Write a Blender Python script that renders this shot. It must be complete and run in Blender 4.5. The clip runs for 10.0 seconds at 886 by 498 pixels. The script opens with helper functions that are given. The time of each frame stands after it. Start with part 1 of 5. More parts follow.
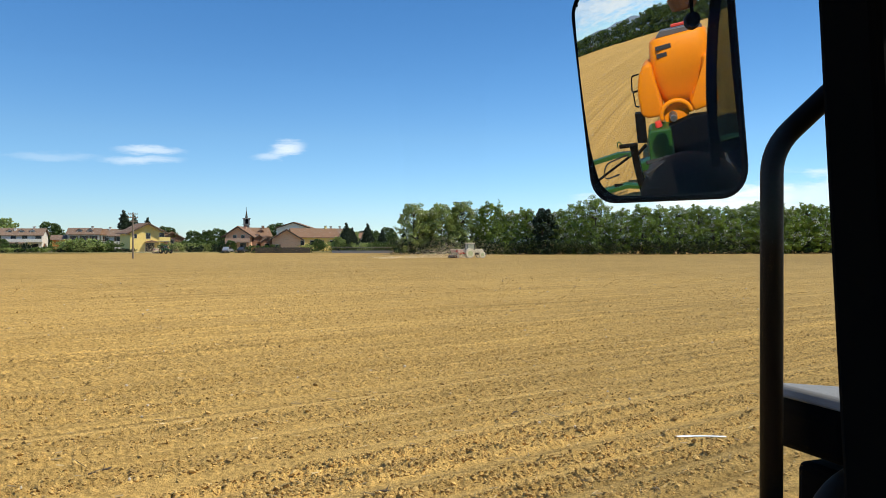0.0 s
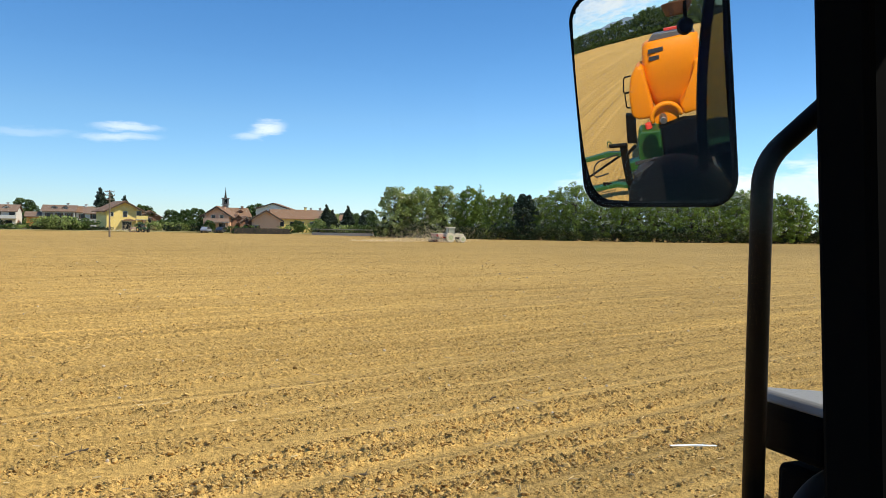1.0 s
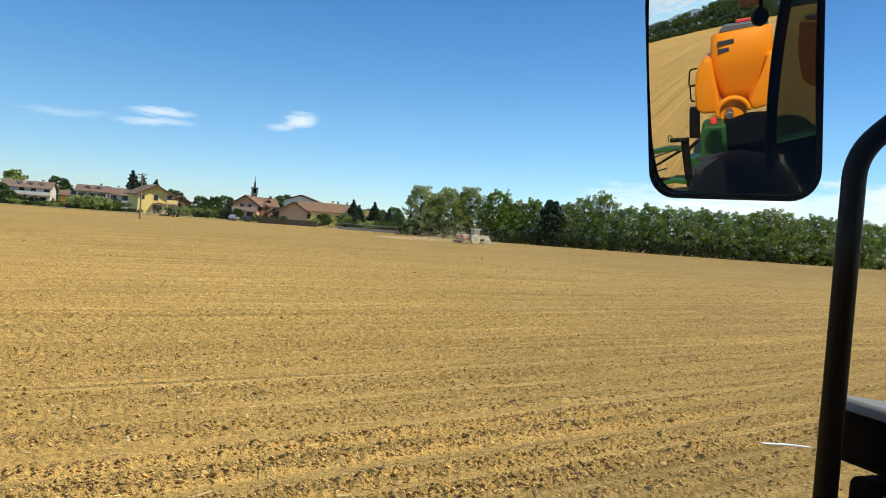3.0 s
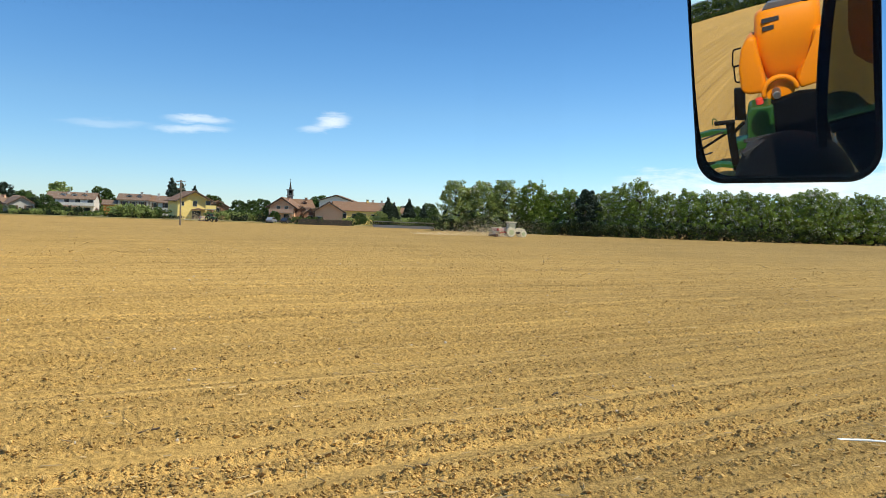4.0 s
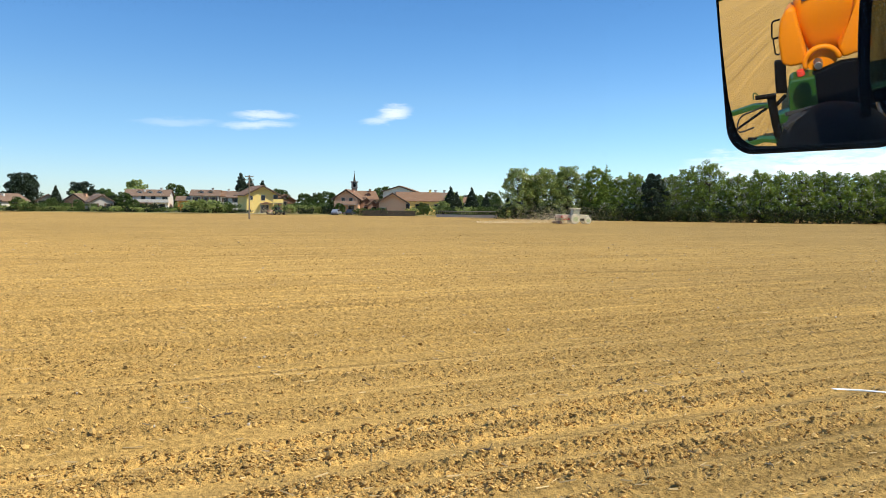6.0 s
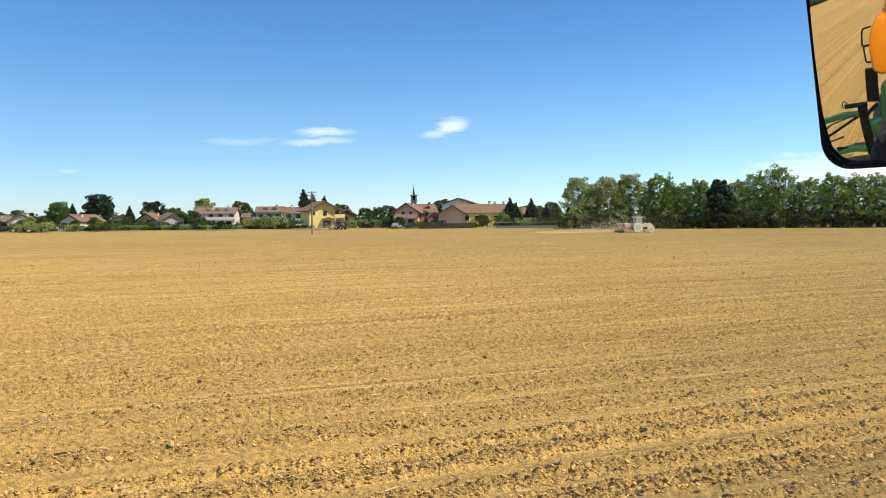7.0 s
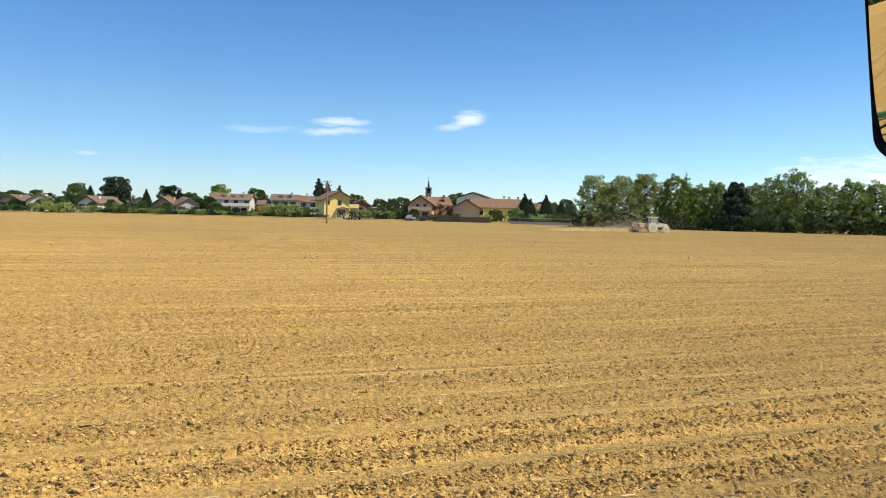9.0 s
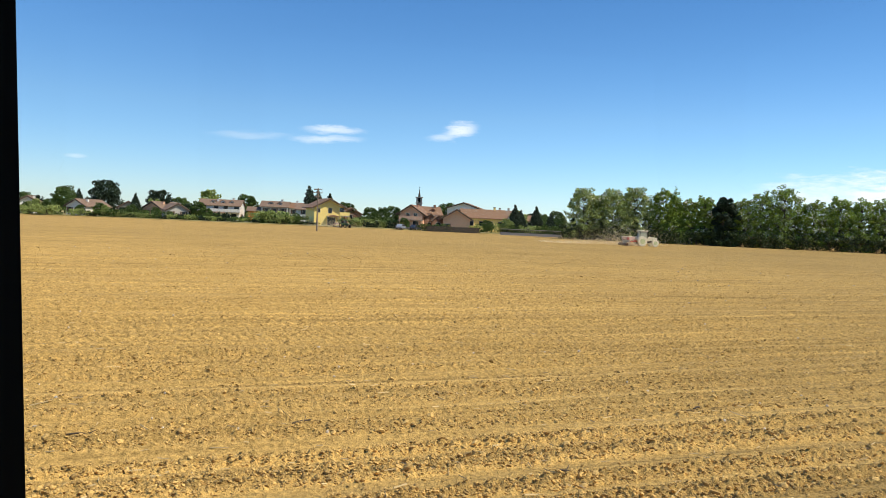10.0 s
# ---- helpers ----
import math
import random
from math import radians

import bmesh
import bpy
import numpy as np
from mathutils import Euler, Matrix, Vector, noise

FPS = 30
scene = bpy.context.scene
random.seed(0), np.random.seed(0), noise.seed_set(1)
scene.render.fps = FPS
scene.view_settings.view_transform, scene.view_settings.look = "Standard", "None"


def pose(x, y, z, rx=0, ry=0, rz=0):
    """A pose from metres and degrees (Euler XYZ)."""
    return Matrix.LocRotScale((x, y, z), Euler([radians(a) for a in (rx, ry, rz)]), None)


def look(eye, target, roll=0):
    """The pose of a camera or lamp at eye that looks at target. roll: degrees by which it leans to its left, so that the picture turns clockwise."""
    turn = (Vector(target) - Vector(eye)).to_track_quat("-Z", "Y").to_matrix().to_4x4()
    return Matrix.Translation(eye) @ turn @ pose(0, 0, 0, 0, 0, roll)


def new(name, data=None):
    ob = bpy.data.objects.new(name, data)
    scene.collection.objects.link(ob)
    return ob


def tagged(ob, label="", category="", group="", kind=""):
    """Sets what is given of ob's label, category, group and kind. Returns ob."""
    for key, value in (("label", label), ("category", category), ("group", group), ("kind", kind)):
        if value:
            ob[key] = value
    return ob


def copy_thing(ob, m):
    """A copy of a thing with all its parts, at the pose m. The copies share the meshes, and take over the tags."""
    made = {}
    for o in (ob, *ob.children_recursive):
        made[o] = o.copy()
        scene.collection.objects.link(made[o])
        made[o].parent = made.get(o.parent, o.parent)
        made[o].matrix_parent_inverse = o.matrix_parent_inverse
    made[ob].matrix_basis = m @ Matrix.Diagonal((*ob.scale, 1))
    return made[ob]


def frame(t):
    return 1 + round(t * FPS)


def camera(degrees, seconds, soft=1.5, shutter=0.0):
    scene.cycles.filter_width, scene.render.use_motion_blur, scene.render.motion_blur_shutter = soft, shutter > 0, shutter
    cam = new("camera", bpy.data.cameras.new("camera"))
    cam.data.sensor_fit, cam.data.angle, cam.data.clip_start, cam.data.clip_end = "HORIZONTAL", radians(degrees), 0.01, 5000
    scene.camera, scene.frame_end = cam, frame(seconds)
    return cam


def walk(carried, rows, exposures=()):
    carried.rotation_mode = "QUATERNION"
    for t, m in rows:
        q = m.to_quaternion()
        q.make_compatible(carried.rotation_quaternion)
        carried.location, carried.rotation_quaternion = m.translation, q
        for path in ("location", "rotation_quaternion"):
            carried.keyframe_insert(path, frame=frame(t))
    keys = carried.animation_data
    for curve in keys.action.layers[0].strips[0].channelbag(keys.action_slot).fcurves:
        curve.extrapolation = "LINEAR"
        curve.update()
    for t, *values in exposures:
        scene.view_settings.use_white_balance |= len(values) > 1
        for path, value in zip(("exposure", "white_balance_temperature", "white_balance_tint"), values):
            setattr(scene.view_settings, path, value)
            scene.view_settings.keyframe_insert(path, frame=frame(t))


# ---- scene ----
cam = camera(63.50, 10.0, soft=0.6)
PATH = [
    (0, pose(0.1310, -0.0030, 2.4568, 89.501, 0.020, -19.136)),
    (0.5, pose(0.1250, 0.0116, 2.4549, 88.186, -0.769, -20.169)),
    (1, pose(0.0996, -0.0134, 2.4851, 88.226, -1.030, -20.700)),
    (1.5, pose(0.0825, 0.0183, 2.4842, 87.427, -2.337, -19.391)),
    (2, pose(0.0778, 0.0463, 2.4741, 87.632, -2.723, -19.180)),
    (2.5, pose(0.0723, 0.0387, 2.4475, 87.551, -3.457, -18.988)),
    (3, pose(0.0694, 0.0479, 2.4482, 88.194, -4.309, -18.678)),
    (4.5, pose(0.0627, 0.0733, 2.4511, 87.279, -1.311, -14.817)),
    (5, pose(0.0970, 0.0525, 2.4507, 86.918, -1.956, -14.314)),
    (5.5, pose(0.1004, 0.0252, 2.4379, 86.769, -1.736, -12.563)),
    (6.8, pose(0.0679, -0.0030, 2.4314, 86.856, 0.514, -7.502)),
    (7, pose(0.0475, -0.0023, 2.4520, 87.566, 0.536, -6.122)),
    (7.5, pose(-0.0034, -0.0092, 2.4500, 87.080, 0.680, -2.500)),
    (8, pose(-0.0383, -0.0780, 2.4330, 86.777, 1.517, -2.580)),
    (8.5, pose(-0.0402, -0.1010, 2.4010, 86.112, 0.792, -4.499)),
    (9, pose(-0.0661, -0.0882, 2.4186, 87.038, -1.392, -5.020)),
    (9.5, pose(-0.0818, -0.0620, 2.4210, 87.378, -2.683, -4.803)),
    (10, pose(-0.1310, -0.0397, 2.4297, 87.846, -2.458, -5.810)),
]
EXPOSURES = [(0.0, 0.12, 6450, 8), (1.5, 0.25, 6450, 8), (3.0, 0.10, 6450, 6), (5.0, 0.23, 6550, 9), (7.5, 0.27, 6600, 10), (10.0, 0.19, 6600, 10)]
walk(cam, PATH, EXPOSURES)

# ---- world and sun ----
SUN_AZ, SUN_EL = radians(114), radians(51)   # clockwise from +y, above the horizon
world = bpy.data.worlds.new("sky")
scene.world = world
world.use_nodes = True


def node(nt, kind, **sets):
    nd = nt.nodes.new(kind)
    for key, value in sets.items():
        if key in nd.inputs:
            nd.inputs[key].default_value = value
        else:
            setattr(nd, key, value)
    return nd


def maths(nt, op, a, b=None, c=None, clamp=False):
    nd = nt.nodes.new("ShaderNodeMath")
    nd.operation, nd.use_clamp = op, clamp
    for i, s in enumerate((a, b, c)):
        if s is None:
            continue
        if isinstance(s, (int, float)):
            nd.inputs[i].default_value = s
        else:
            nt.links.new(s, nd.inputs[i])
    return nd.outputs[0]


def build_sky():
    nt = world.node_tree
    nt.nodes.clear()
    sky = node(nt, "ShaderNodeTexSky")
    sky.sky_type, sky.sun_disc = "NISHITA", False
    sky.sun_elevation, sky.sun_rotation = SUN_EL, -SUN_AZ
    sky.air_density, sky.dust_density, sky.ozone_density = 1.0, 0.1, 2.5
    hue = node(nt, "ShaderNodeHueSaturation")
    hue.inputs["Saturation"].default_value = 1.2
    tint = node(nt, "ShaderNodeMix", data_type="RGBA", blend_type="MULTIPLY")
    tint.inputs["Factor"].default_value = 1.0
    tint.inputs[7].default_value = (0.90, 0.99, 1.13, 1)
    nt.links.new(sky.outputs[0], tint.inputs[6])
    co = node(nt, "ShaderNodeTexCoord")
    # clearer, bluer air low over the horizon
    axes = node(nt, "ShaderNodeSeparateXYZ")
    nt.links.new(co.outputs["Generated"], axes.inputs[0])
    low = node(nt, "ShaderNodeMix", data_type="RGBA", blend_type="MULTIPLY")
    low.inputs[7].default_value = (0.84, 0.95, 1.12, 1)
    nt.links.new(maths(nt, "MULTIPLY_ADD", axes.outputs[2], -7.0, 1.0, clamp=True), low.inputs["Factor"])
    nt.links.new(tint.outputs[2], low.inputs[6])
    nt.links.new(low.outputs[2], hue.inputs["Color"])
    total = None
    wob = node(nt, "ShaderNodeTexNoise", Scale=14.0, Detail=4.0, Roughness=0.6)
    nt.links.new(co.outputs["Generated"], wob.inputs["Vector"])
    wisp = node(nt, "ShaderNodeTexNoise", Scale=30.0, Detail=6.0, Roughness=0.65)
    stretch = node(nt, "ShaderNodeMapping")
    stretch.inputs["Scale"].default_value = (0.7, 0.7, 3.2)
    nt.links.new(co.outputs["Generated"], stretch.inputs["Vector"])
    nt.links.new(stretch.outputs[0], wisp.inputs["Vector"])
    # wispy clouds: azimuth, elevation, half width, half height (degrees), lean, strength
    for az, el, hw, hh, lean, strong in ((6.7, 7.25, 1.7, 0.75, 0.22, 0.75), (5.6, 6.75, 1.8, 0.40, 0.10, 0.45), (-3.3, 6.85, 3.0, 0.40, 0.02, 0.6), (-3.8, 6.1, 3.4, 0.42, 0.05, 0.5),
                                         (-9.5, 6.0, 4.0, 0.4, 0.05, 0.2), (-21.4, 3.6, 0.9, 0.22, 0.0, 0.3), (40.0, 2.9, 13.0, 1.9, 0.0, 1.0), (54.0, 3.2, 16.0, 2.6, 0.0, 1.0),
                                         (66.0, 3.2, 16.0, 2.8, 0.0, 1.0), (280.0, 7.0, 18.0, 4.5, 0.0, 0.9), (250.0, 9.0, 18.0, 5.0, 0.0, 0.9)):
        a, e = radians(az), radians(el)
        fwd = Vector((math.sin(a) * math.cos(e), math.cos(a) * math.cos(e), math.sin(e)))
        right = Vector((math.cos(a), -math.sin(a), 0))
        up = right.cross(fwd)
        right, up = (right + up * lean).normalized(), (up - right * lean).normalized()
        dots = []
        for v, size in ((right, hw), (up, hh), (fwd, None)):
            d = nt.nodes.new("ShaderNodeVectorMath")
            d.operation = "DOT_PRODUCT"
            nt.links.new(co.outputs["Generated"], d.inputs[0])
            d.inputs[1].default_value = v / radians(size) if size else v
            dots.append(d.outputs["Value"])
        u = maths(nt, "ADD", dots[0], maths(nt, "MULTIPLY_ADD", wob.outputs[0], 1.2, -0.6))
        w = maths(nt, "ADD", dots[1], maths(nt, "MULTIPLY_ADD", wisp.outputs[0], 2.4, -1.2))
        r2 = maths(nt, "ADD", maths(nt, "MULTIPLY", u, u), maths(nt, "MULTIPLY", w, w))
        m = maths(nt, "SUBTRACT", 1.0, r2, clamp=True)
        m = maths(nt, "MULTIPLY", m, maths(nt, "GREATER_THAN", dots[2], 0.0))
        m = maths(nt, "MULTIPLY", maths(nt, "MULTIPLY", m, m), strong)
        total = m if total is None else maths(nt, "MAXIMUM", total, m)
    mix = node(nt, "ShaderNodeMix", data_type="RGBA")
    nt.links.new(total, mix.inputs["Factor"])
    nt.links.new(hue.outputs[0], mix.inputs[6])
    mix.inputs[7].default_value = (8.3, 8.7, 9.1, 1)
    bg = node(nt, "ShaderNodeBackground", Strength=SKY)
    nt.links.new(mix.outputs[2], bg.inputs["Color"])
    nt.links.new(bg.outputs[0], node(nt, "ShaderNodeOutputWorld").inputs[0])


SKY = 0.117
build_sky()
sun = new("sun", bpy.data.lights.new("sun", "SUN"))
sun.data.energy, sun.data.angle, sun.data.color = 4.9, radians(0.53), (1.0, 0.93, 0.80)
to_sun = Vector((math.sin(SUN_AZ) * math.cos(SUN_EL), math.cos(SUN_AZ) * math.cos(SUN_EL), math.sin(SUN_EL)))
sun.matrix_world = look(to_sun * 100, (0, 0, 0))


# ---- materials ----
def mat(name, colour, rough=0.7, vary=0.18, scale=1.5, fine=14.0, bump=0.0, metal=0.0, island=0.0, through_light=0.0, stretch=(1, 1, 1), coat=0.0):
    """A surface with blotches at two scales, fine relief, and a shift of tone from piece to piece."""
    m = bpy.data.materials.new(name)
    m.use_nodes = True
    nt = m.node_tree
    bs = nt.nodes["Principled BSDF"]
    bs.inputs["Roughness"].default_value, bs.inputs["Metallic"].default_value = rough, metal
    bs.inputs["Coat Weight"].default_value = coat
    co = node(nt, "ShaderNodeTexCoord")
    mp = node(nt, "ShaderNodeMapping")
    mp.inputs["Scale"].default_value = stretch
    nt.links.new(co.outputs["Object"], mp.inputs["Vector"])
    n1 = node(nt, "ShaderNodeTexNoise", Scale=scale, Detail=3.0)
    n2 = node(nt, "ShaderNodeTexNoise", Scale=fine, Detail=4.0, Roughness=0.6)
    for n in (n1, n2):
        nt.links.new(mp.outputs[0], n.inputs["Vector"])
    tone = maths(nt, "ADD", maths(nt, "MULTIPLY_ADD", n1.outputs[0], 2.2 * vary, 1 - 1.1 * vary), maths(nt, "MULTIPLY_ADD", n2.outputs[0], 1.4 * vary, -0.7 * vary))
    if island:
        geo = node(nt, "ShaderNodeNewGeometry")
        tone = maths(nt, "MULTIPLY", tone, maths(nt, "MULTIPLY_ADD", geo.outputs["Random Per Island"], 2 * island, 1 - island))
    info = node(nt, "ShaderNodeObjectInfo")
    tone = maths(nt, "MULTIPLY", tone, maths(nt, "MULTIPLY_ADD", info.outputs["Random"], 0.12, 0.94))
    hsv = node(nt, "ShaderNodeHueSaturation", Color=(*colour, 1))
    nt.links.new(tone, hsv.inputs["Value"])
    nt.links.new(hsv.outputs[0], bs.inputs["Base Color"])
    r = maths(nt, "MULTIPLY_ADD", n2.outputs[0], 0.2, rough - 0.1, clamp=True)
    nt.links.new(r, bs.inputs["Roughness"])
    if bump:
        b = node(nt, "ShaderNodeBump", Strength=0.7, Distance=bump)
        nt.links.new(n2.outputs[0], b.inputs["Height"])
        nt.links.new(b.outputs[0], bs.inputs["Normal"])
    if through_light:
        tr = node(nt, "ShaderNodeBsdfTranslucent")
        nt.links.new(hsv.outputs[0], tr.inputs["Color"])
        mx = node(nt, "ShaderNodeMixShader", Fac=through_light)
        nt.links.new(bs.outputs[0], mx.inputs[1])
        nt.links.new(tr.outputs[0], mx.inputs[2])
        nt.links.new(mx.outputs[0], nt.nodes["Material Output"].inputs[0])
    return m


def soil_material():
    m = bpy.data.materials.new("soil")
    m.use_nodes = True
    nt = m.node_tree
    bs = nt.nodes["Principled BSDF"]
    bs.inputs["Roughness"].default_value = 0.95
    bs.inputs["Specular IOR Level"].default_value = 0.15
    bs.inputs["Diffuse Roughness"].default_value = 0.5
    co = node(nt, "ShaderNodeTexCoord")
    rows_map = node(nt, "ShaderNodeMapping", vector_type="TEXTURE")
    rows_map.inputs["Scale"].default_value = (14.0, 0.42, 1.0)
    rows_map.inputs["Rotation"].default_value = (0, 0, radians(14.5))
    nt.links.new(co.outputs["Object"], rows_map.inputs["Vector"])
    far_map = node(nt, "ShaderNodeMapping", vector_type="TEXTURE")
    far_map.inputs["Scale"].default_value = (80.0, 4.0, 1.0)
    far_map.inputs["Rotation"].default_value = (0, 0, radians(14.5))
    nt.links.new(co.outputs["Object"], far_map.inputs["Vector"])
    big = node(nt, "ShaderNodeTexNoise", Scale=0.06, Detail=3.0)
    rows = node(nt, "ShaderNodeTexNoise", Scale=1.0, Detail=3.0)
    wide = node(nt, "ShaderNodeTexNoise", Scale=1.0, Detail=4.0)
    crumb = node(nt, "ShaderNodeTexNoise", Scale=16.0, Detail=5.0, Roughness=0.65)
    grit = node(nt, "ShaderNodeTexNoise", Scale=70.0, Detail=3.0, Roughness=0.6)
    spots = node(nt, "ShaderNodeTexVoronoi", Scale=3.2)
    for n in (big, crumb, grit, spots):
        nt.links.new(co.outputs["Object"], n.inputs["Vector"])
    nt.links.new(rows_map.outputs[0], rows.inputs["Vector"])
    nt.links.new(far_map.outputs[0], wide.inputs["Vector"])
    tone = maths(nt, "MULTIPLY_ADD", rows.outputs[0], 0.6, 0.66)
    tone = maths(nt, "ADD", tone, maths(nt, "MULTIPLY_ADD", big.outputs[0], 0.3, -0.15))
    tone = maths(nt, "ADD", tone, maths(nt, "MULTIPLY_ADD", wide.outputs[0], 0.4, -0.2))
    tone = maths(nt, "ADD", tone, maths(nt, "MULTIPLY_ADD", crumb.outputs[0], 1.9, -0.95))
    tone = maths(nt, "ADD", tone, maths(nt, "MULTIPLY_ADD", grit.outputs[0], 0.8, -0.4))
    # thin pale dry streaks along the rows
    line_map = node(nt, "ShaderNodeMapping", vector_type="TEXTURE")
    line_map.inputs["Scale"].default_value = (18.0, 0.17, 1.0)
    line_map.inputs["Rotation"].default_value = (0, 0, radians(14.5))
    nt.links.new(co.outputs["Object"], line_map.inputs["Vector"])
    lines = node(nt, "ShaderNodeTexNoise", Scale=1.0, Detail=2.0)
    nt.links.new(line_map.outputs[0], lines.inputs["Vector"])
    tone = maths(nt, "ADD", tone, maths(nt, "MULTIPLY", maths(nt, "MULTIPLY_ADD", lines.outputs[0], 7.0, -3.9, clamp=True), 0.30))
    damp = maths(nt, "MULTIPLY", maths(nt, "MULTIPLY_ADD", lines.outputs[0], -7.0, 3.1, clamp=True), 0.28)
    tone = maths(nt, "SUBTRACT", tone, damp)
    # soil darkened with distance: the shade among far clods is put into the colour
    strip = node(nt, "ShaderNodeMapping", vector_type="TEXTURE")
    strip.inputs["Rotation"].default_value = (0, 0, radians(3.0))
    nt.links.new(co.outputs["Object"], strip.inputs["Vector"])
    strip_axes = node(nt, "ShaderNodeSeparateXYZ")
    nt.links.new(strip.outputs[0], strip_axes.inputs[0])
    far_shade = maths(nt, "ADD", maths(nt, "MULTIPLY_ADD", strip_axes.outputs[1], 0.022, -0.62), maths(nt, "MULTIPLY_ADD", wide.outputs[0], 0.5, -0.25), clamp=True)
    tone = maths(nt, "MULTIPLY", tone, maths(nt, "MULTIPLY_ADD", far_shade, -0.24, 1.0))
    stone = maths(nt, "MULTIPLY", maths(nt, "LESS_THAN", spots.outputs["Distance"], 0.07), 0.35)
    tone = maths(nt, "ADD", tone, stone)
    hsv = node(nt, "ShaderNodeHueSaturation", Color=(*SOIL, 1))
    nt.links.new(tone, hsv.inputs["Value"])
    nt.links.new(hsv.outputs[0], bs.inputs["Base Color"])
    b = node(nt, "ShaderNodeBump", Strength=1.0, Distance=0.06)
    nt.links.new(maths(nt, "ADD", crumb.outputs[0], maths(nt, "MULTIPLY", grit.outputs[0], 0.35)), b.inputs["Height"])
    nt.links.new(b.outputs[0], bs.inputs["Normal"])
    return m


SOIL = (0.535, 0.338, 0.103)
M = {}
M["soil"] = soil_material()
M["clod"] = mat("clod", (0.53, 0.330, 0.100), 0.95, 0.3, 6, 40, 0.01, island=0.45)
M["straw"] = mat("straw", (0.55, 0.40, 0.19), 0.8, 0.2, 9, 60, island=0.35)
M["stone"] = mat("pale_stone", (0.62, 0.52, 0.38), 0.85, 0.15, 9, 60, 0.004, island=0.2)
M["dust"] = mat("dust", (0.86, 0.72, 0.50), 1.0, 0.1, island=0.1, through_light=0.5)
M["verge"] = mat("dry_grass", (0.27, 0.22, 0.07), 0.95, 0.4, 0.35, 5, 0.05)
# hedge leaves nearly black: the shade under the tree row is in this colour
M["leaf_e"] = mat("leaf_hedge_shade", (0.028, 0.046, 0.010), 0.55, 0.3, 0.6, 4, island=0.5, through_light=0.15)
M["dusty_red"] = mat("dusty_red_paint", (0.70, 0.45, 0.34), 0.75, 0.3, 2, 14)
M["blossom"] = mat("white_blossom", (0.78, 0.77, 0.66), 0.7, 0.08, island=0.15, through_light=0.3)
M["leaf_a"] = mat("leaf_robinia", (0.200, 0.275, 0.040), 0.5, 0.25, 0.5, 4, island=0.7, through_light=0.35)
M["leaf_b"] = mat("leaf_pale", (0.285, 0.340, 0.095), 0.5, 0.25, 0.5, 4, island=0.6, through_light=0.35)
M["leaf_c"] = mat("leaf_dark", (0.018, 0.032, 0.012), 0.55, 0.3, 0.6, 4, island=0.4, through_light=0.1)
M["leaf_d"] = mat("leaf_garden", (0.070, 0.112, 0.022), 0.55, 0.3, 0.6, 4, island=0.4, through_light=0.25)
for key in ("leaf_a", "leaf_b", "leaf_c", "leaf_d", "leaf_e"):
    M[key].node_tree.nodes["Principled BSDF"].inputs["Specular IOR Level"].default_value = 0.2
M["bark"] = mat("bark", (0.07, 0.05, 0.03), 0.9, 0.3, 2, 18, 0.02, stretch=(3, 3, 0.6))
M["tiles"] = mat("roof_tiles", (0.21, 0.115, 0.06), 0.85, 0.22, 0.5, 7, 0.04, stretch=(3, 0.8, 1))
M["tiles_old"] = mat("weathered_roof_tiles", (0.19, 0.12, 0.075), 0.85, 0.25, 0.5, 7, 0.04, stretch=(3, 0.8, 1))
M["yellow"] = mat("yellow_render", (0.85, 0.63, 0.20), 0.85, 0.08, 0.4, 9, 0.005)
M["white"] = mat("white_render", (0.72, 0.68, 0.60), 0.85, 0.08, 0.4, 9, 0.005)
M["grey"] = mat("grey_render", (0.42, 0.39, 0.35), 0.85, 0.1, 0.4, 9, 0.005)
M["orange"] = mat("orange_render", (0.62, 0.22, 0.05), 0.85, 0.08, 0.4, 9, 0.005)
M["pink"] = mat("pink_brick_render", (0.73, 0.42, 0.25), 0.85, 0.1, 0.4, 9, 0.005)
M["brick"] = mat("brown_brick", (0.24, 0.12, 0.07), 0.9, 0.2, 0.8, 12, 0.01)
M["pane"] = mat("window_pane", (0.02, 0.022, 0.026), 0.12, 0.1)
M["shutter"] = mat("brown_shutter", (0.10, 0.05, 0.025), 0.6, 0.15)
M["plaster_trim"] = mat("pale_trim", (0.6, 0.55, 0.45), 0.8, 0.08)
M["concrete"] = mat("concrete", (0.40, 0.36, 0.30), 0.9, 0.15, 1.0, 15, 0.005)
M["pole_wood"] = mat("weathered_pole", (0.20, 0.15, 0.10), 0.9, 0.2, 2, 20, 0.01, stretch=(4, 4, 0.5))
M["fence_dark"] = mat("dark_fence", (0.06, 0.045, 0.03), 0.8, 0.25, 2, 12)
M["black_plastic"] = mat("black_plastic", (0.004, 0.004, 0.004), 0.75, 0.15, 4, 90, 0.0006)
M["black_trim"] = mat("black_cab_trim", (0.003, 0.003, 0.003), 0.95, 0.1, 4, 60)
M["black_trim"].node_tree.nodes["Principled BSDF"].inputs["Specular IOR Level"].default_value = 0.05
M["black_paint"] = mat("black_tube_paint", (0.006, 0.0045, 0.003), 0.55, 0.2, 5, 70, 0.0004)
M["grey_plastic"] = mat("grey_plastic", (0.24, 0.225, 0.20), 0.5, 0.12, 5, 80, 0.0005)
M["rubber"] = mat("tyre_rubber", (0.020, 0.019, 0.018), 0.8, 0.25, 3, 30, 0.003)
M["green_paint"] = mat("green_machine_paint", (0.020, 0.085, 0.014), 0.4, 0.15, 3, 40, 0.0006, coat=0.2)
M["hopper"] = mat("orange_hopper_plastic", (0.80, 0.25, 0.004), 0.5, 0.07, 2, 30, 0.0008)
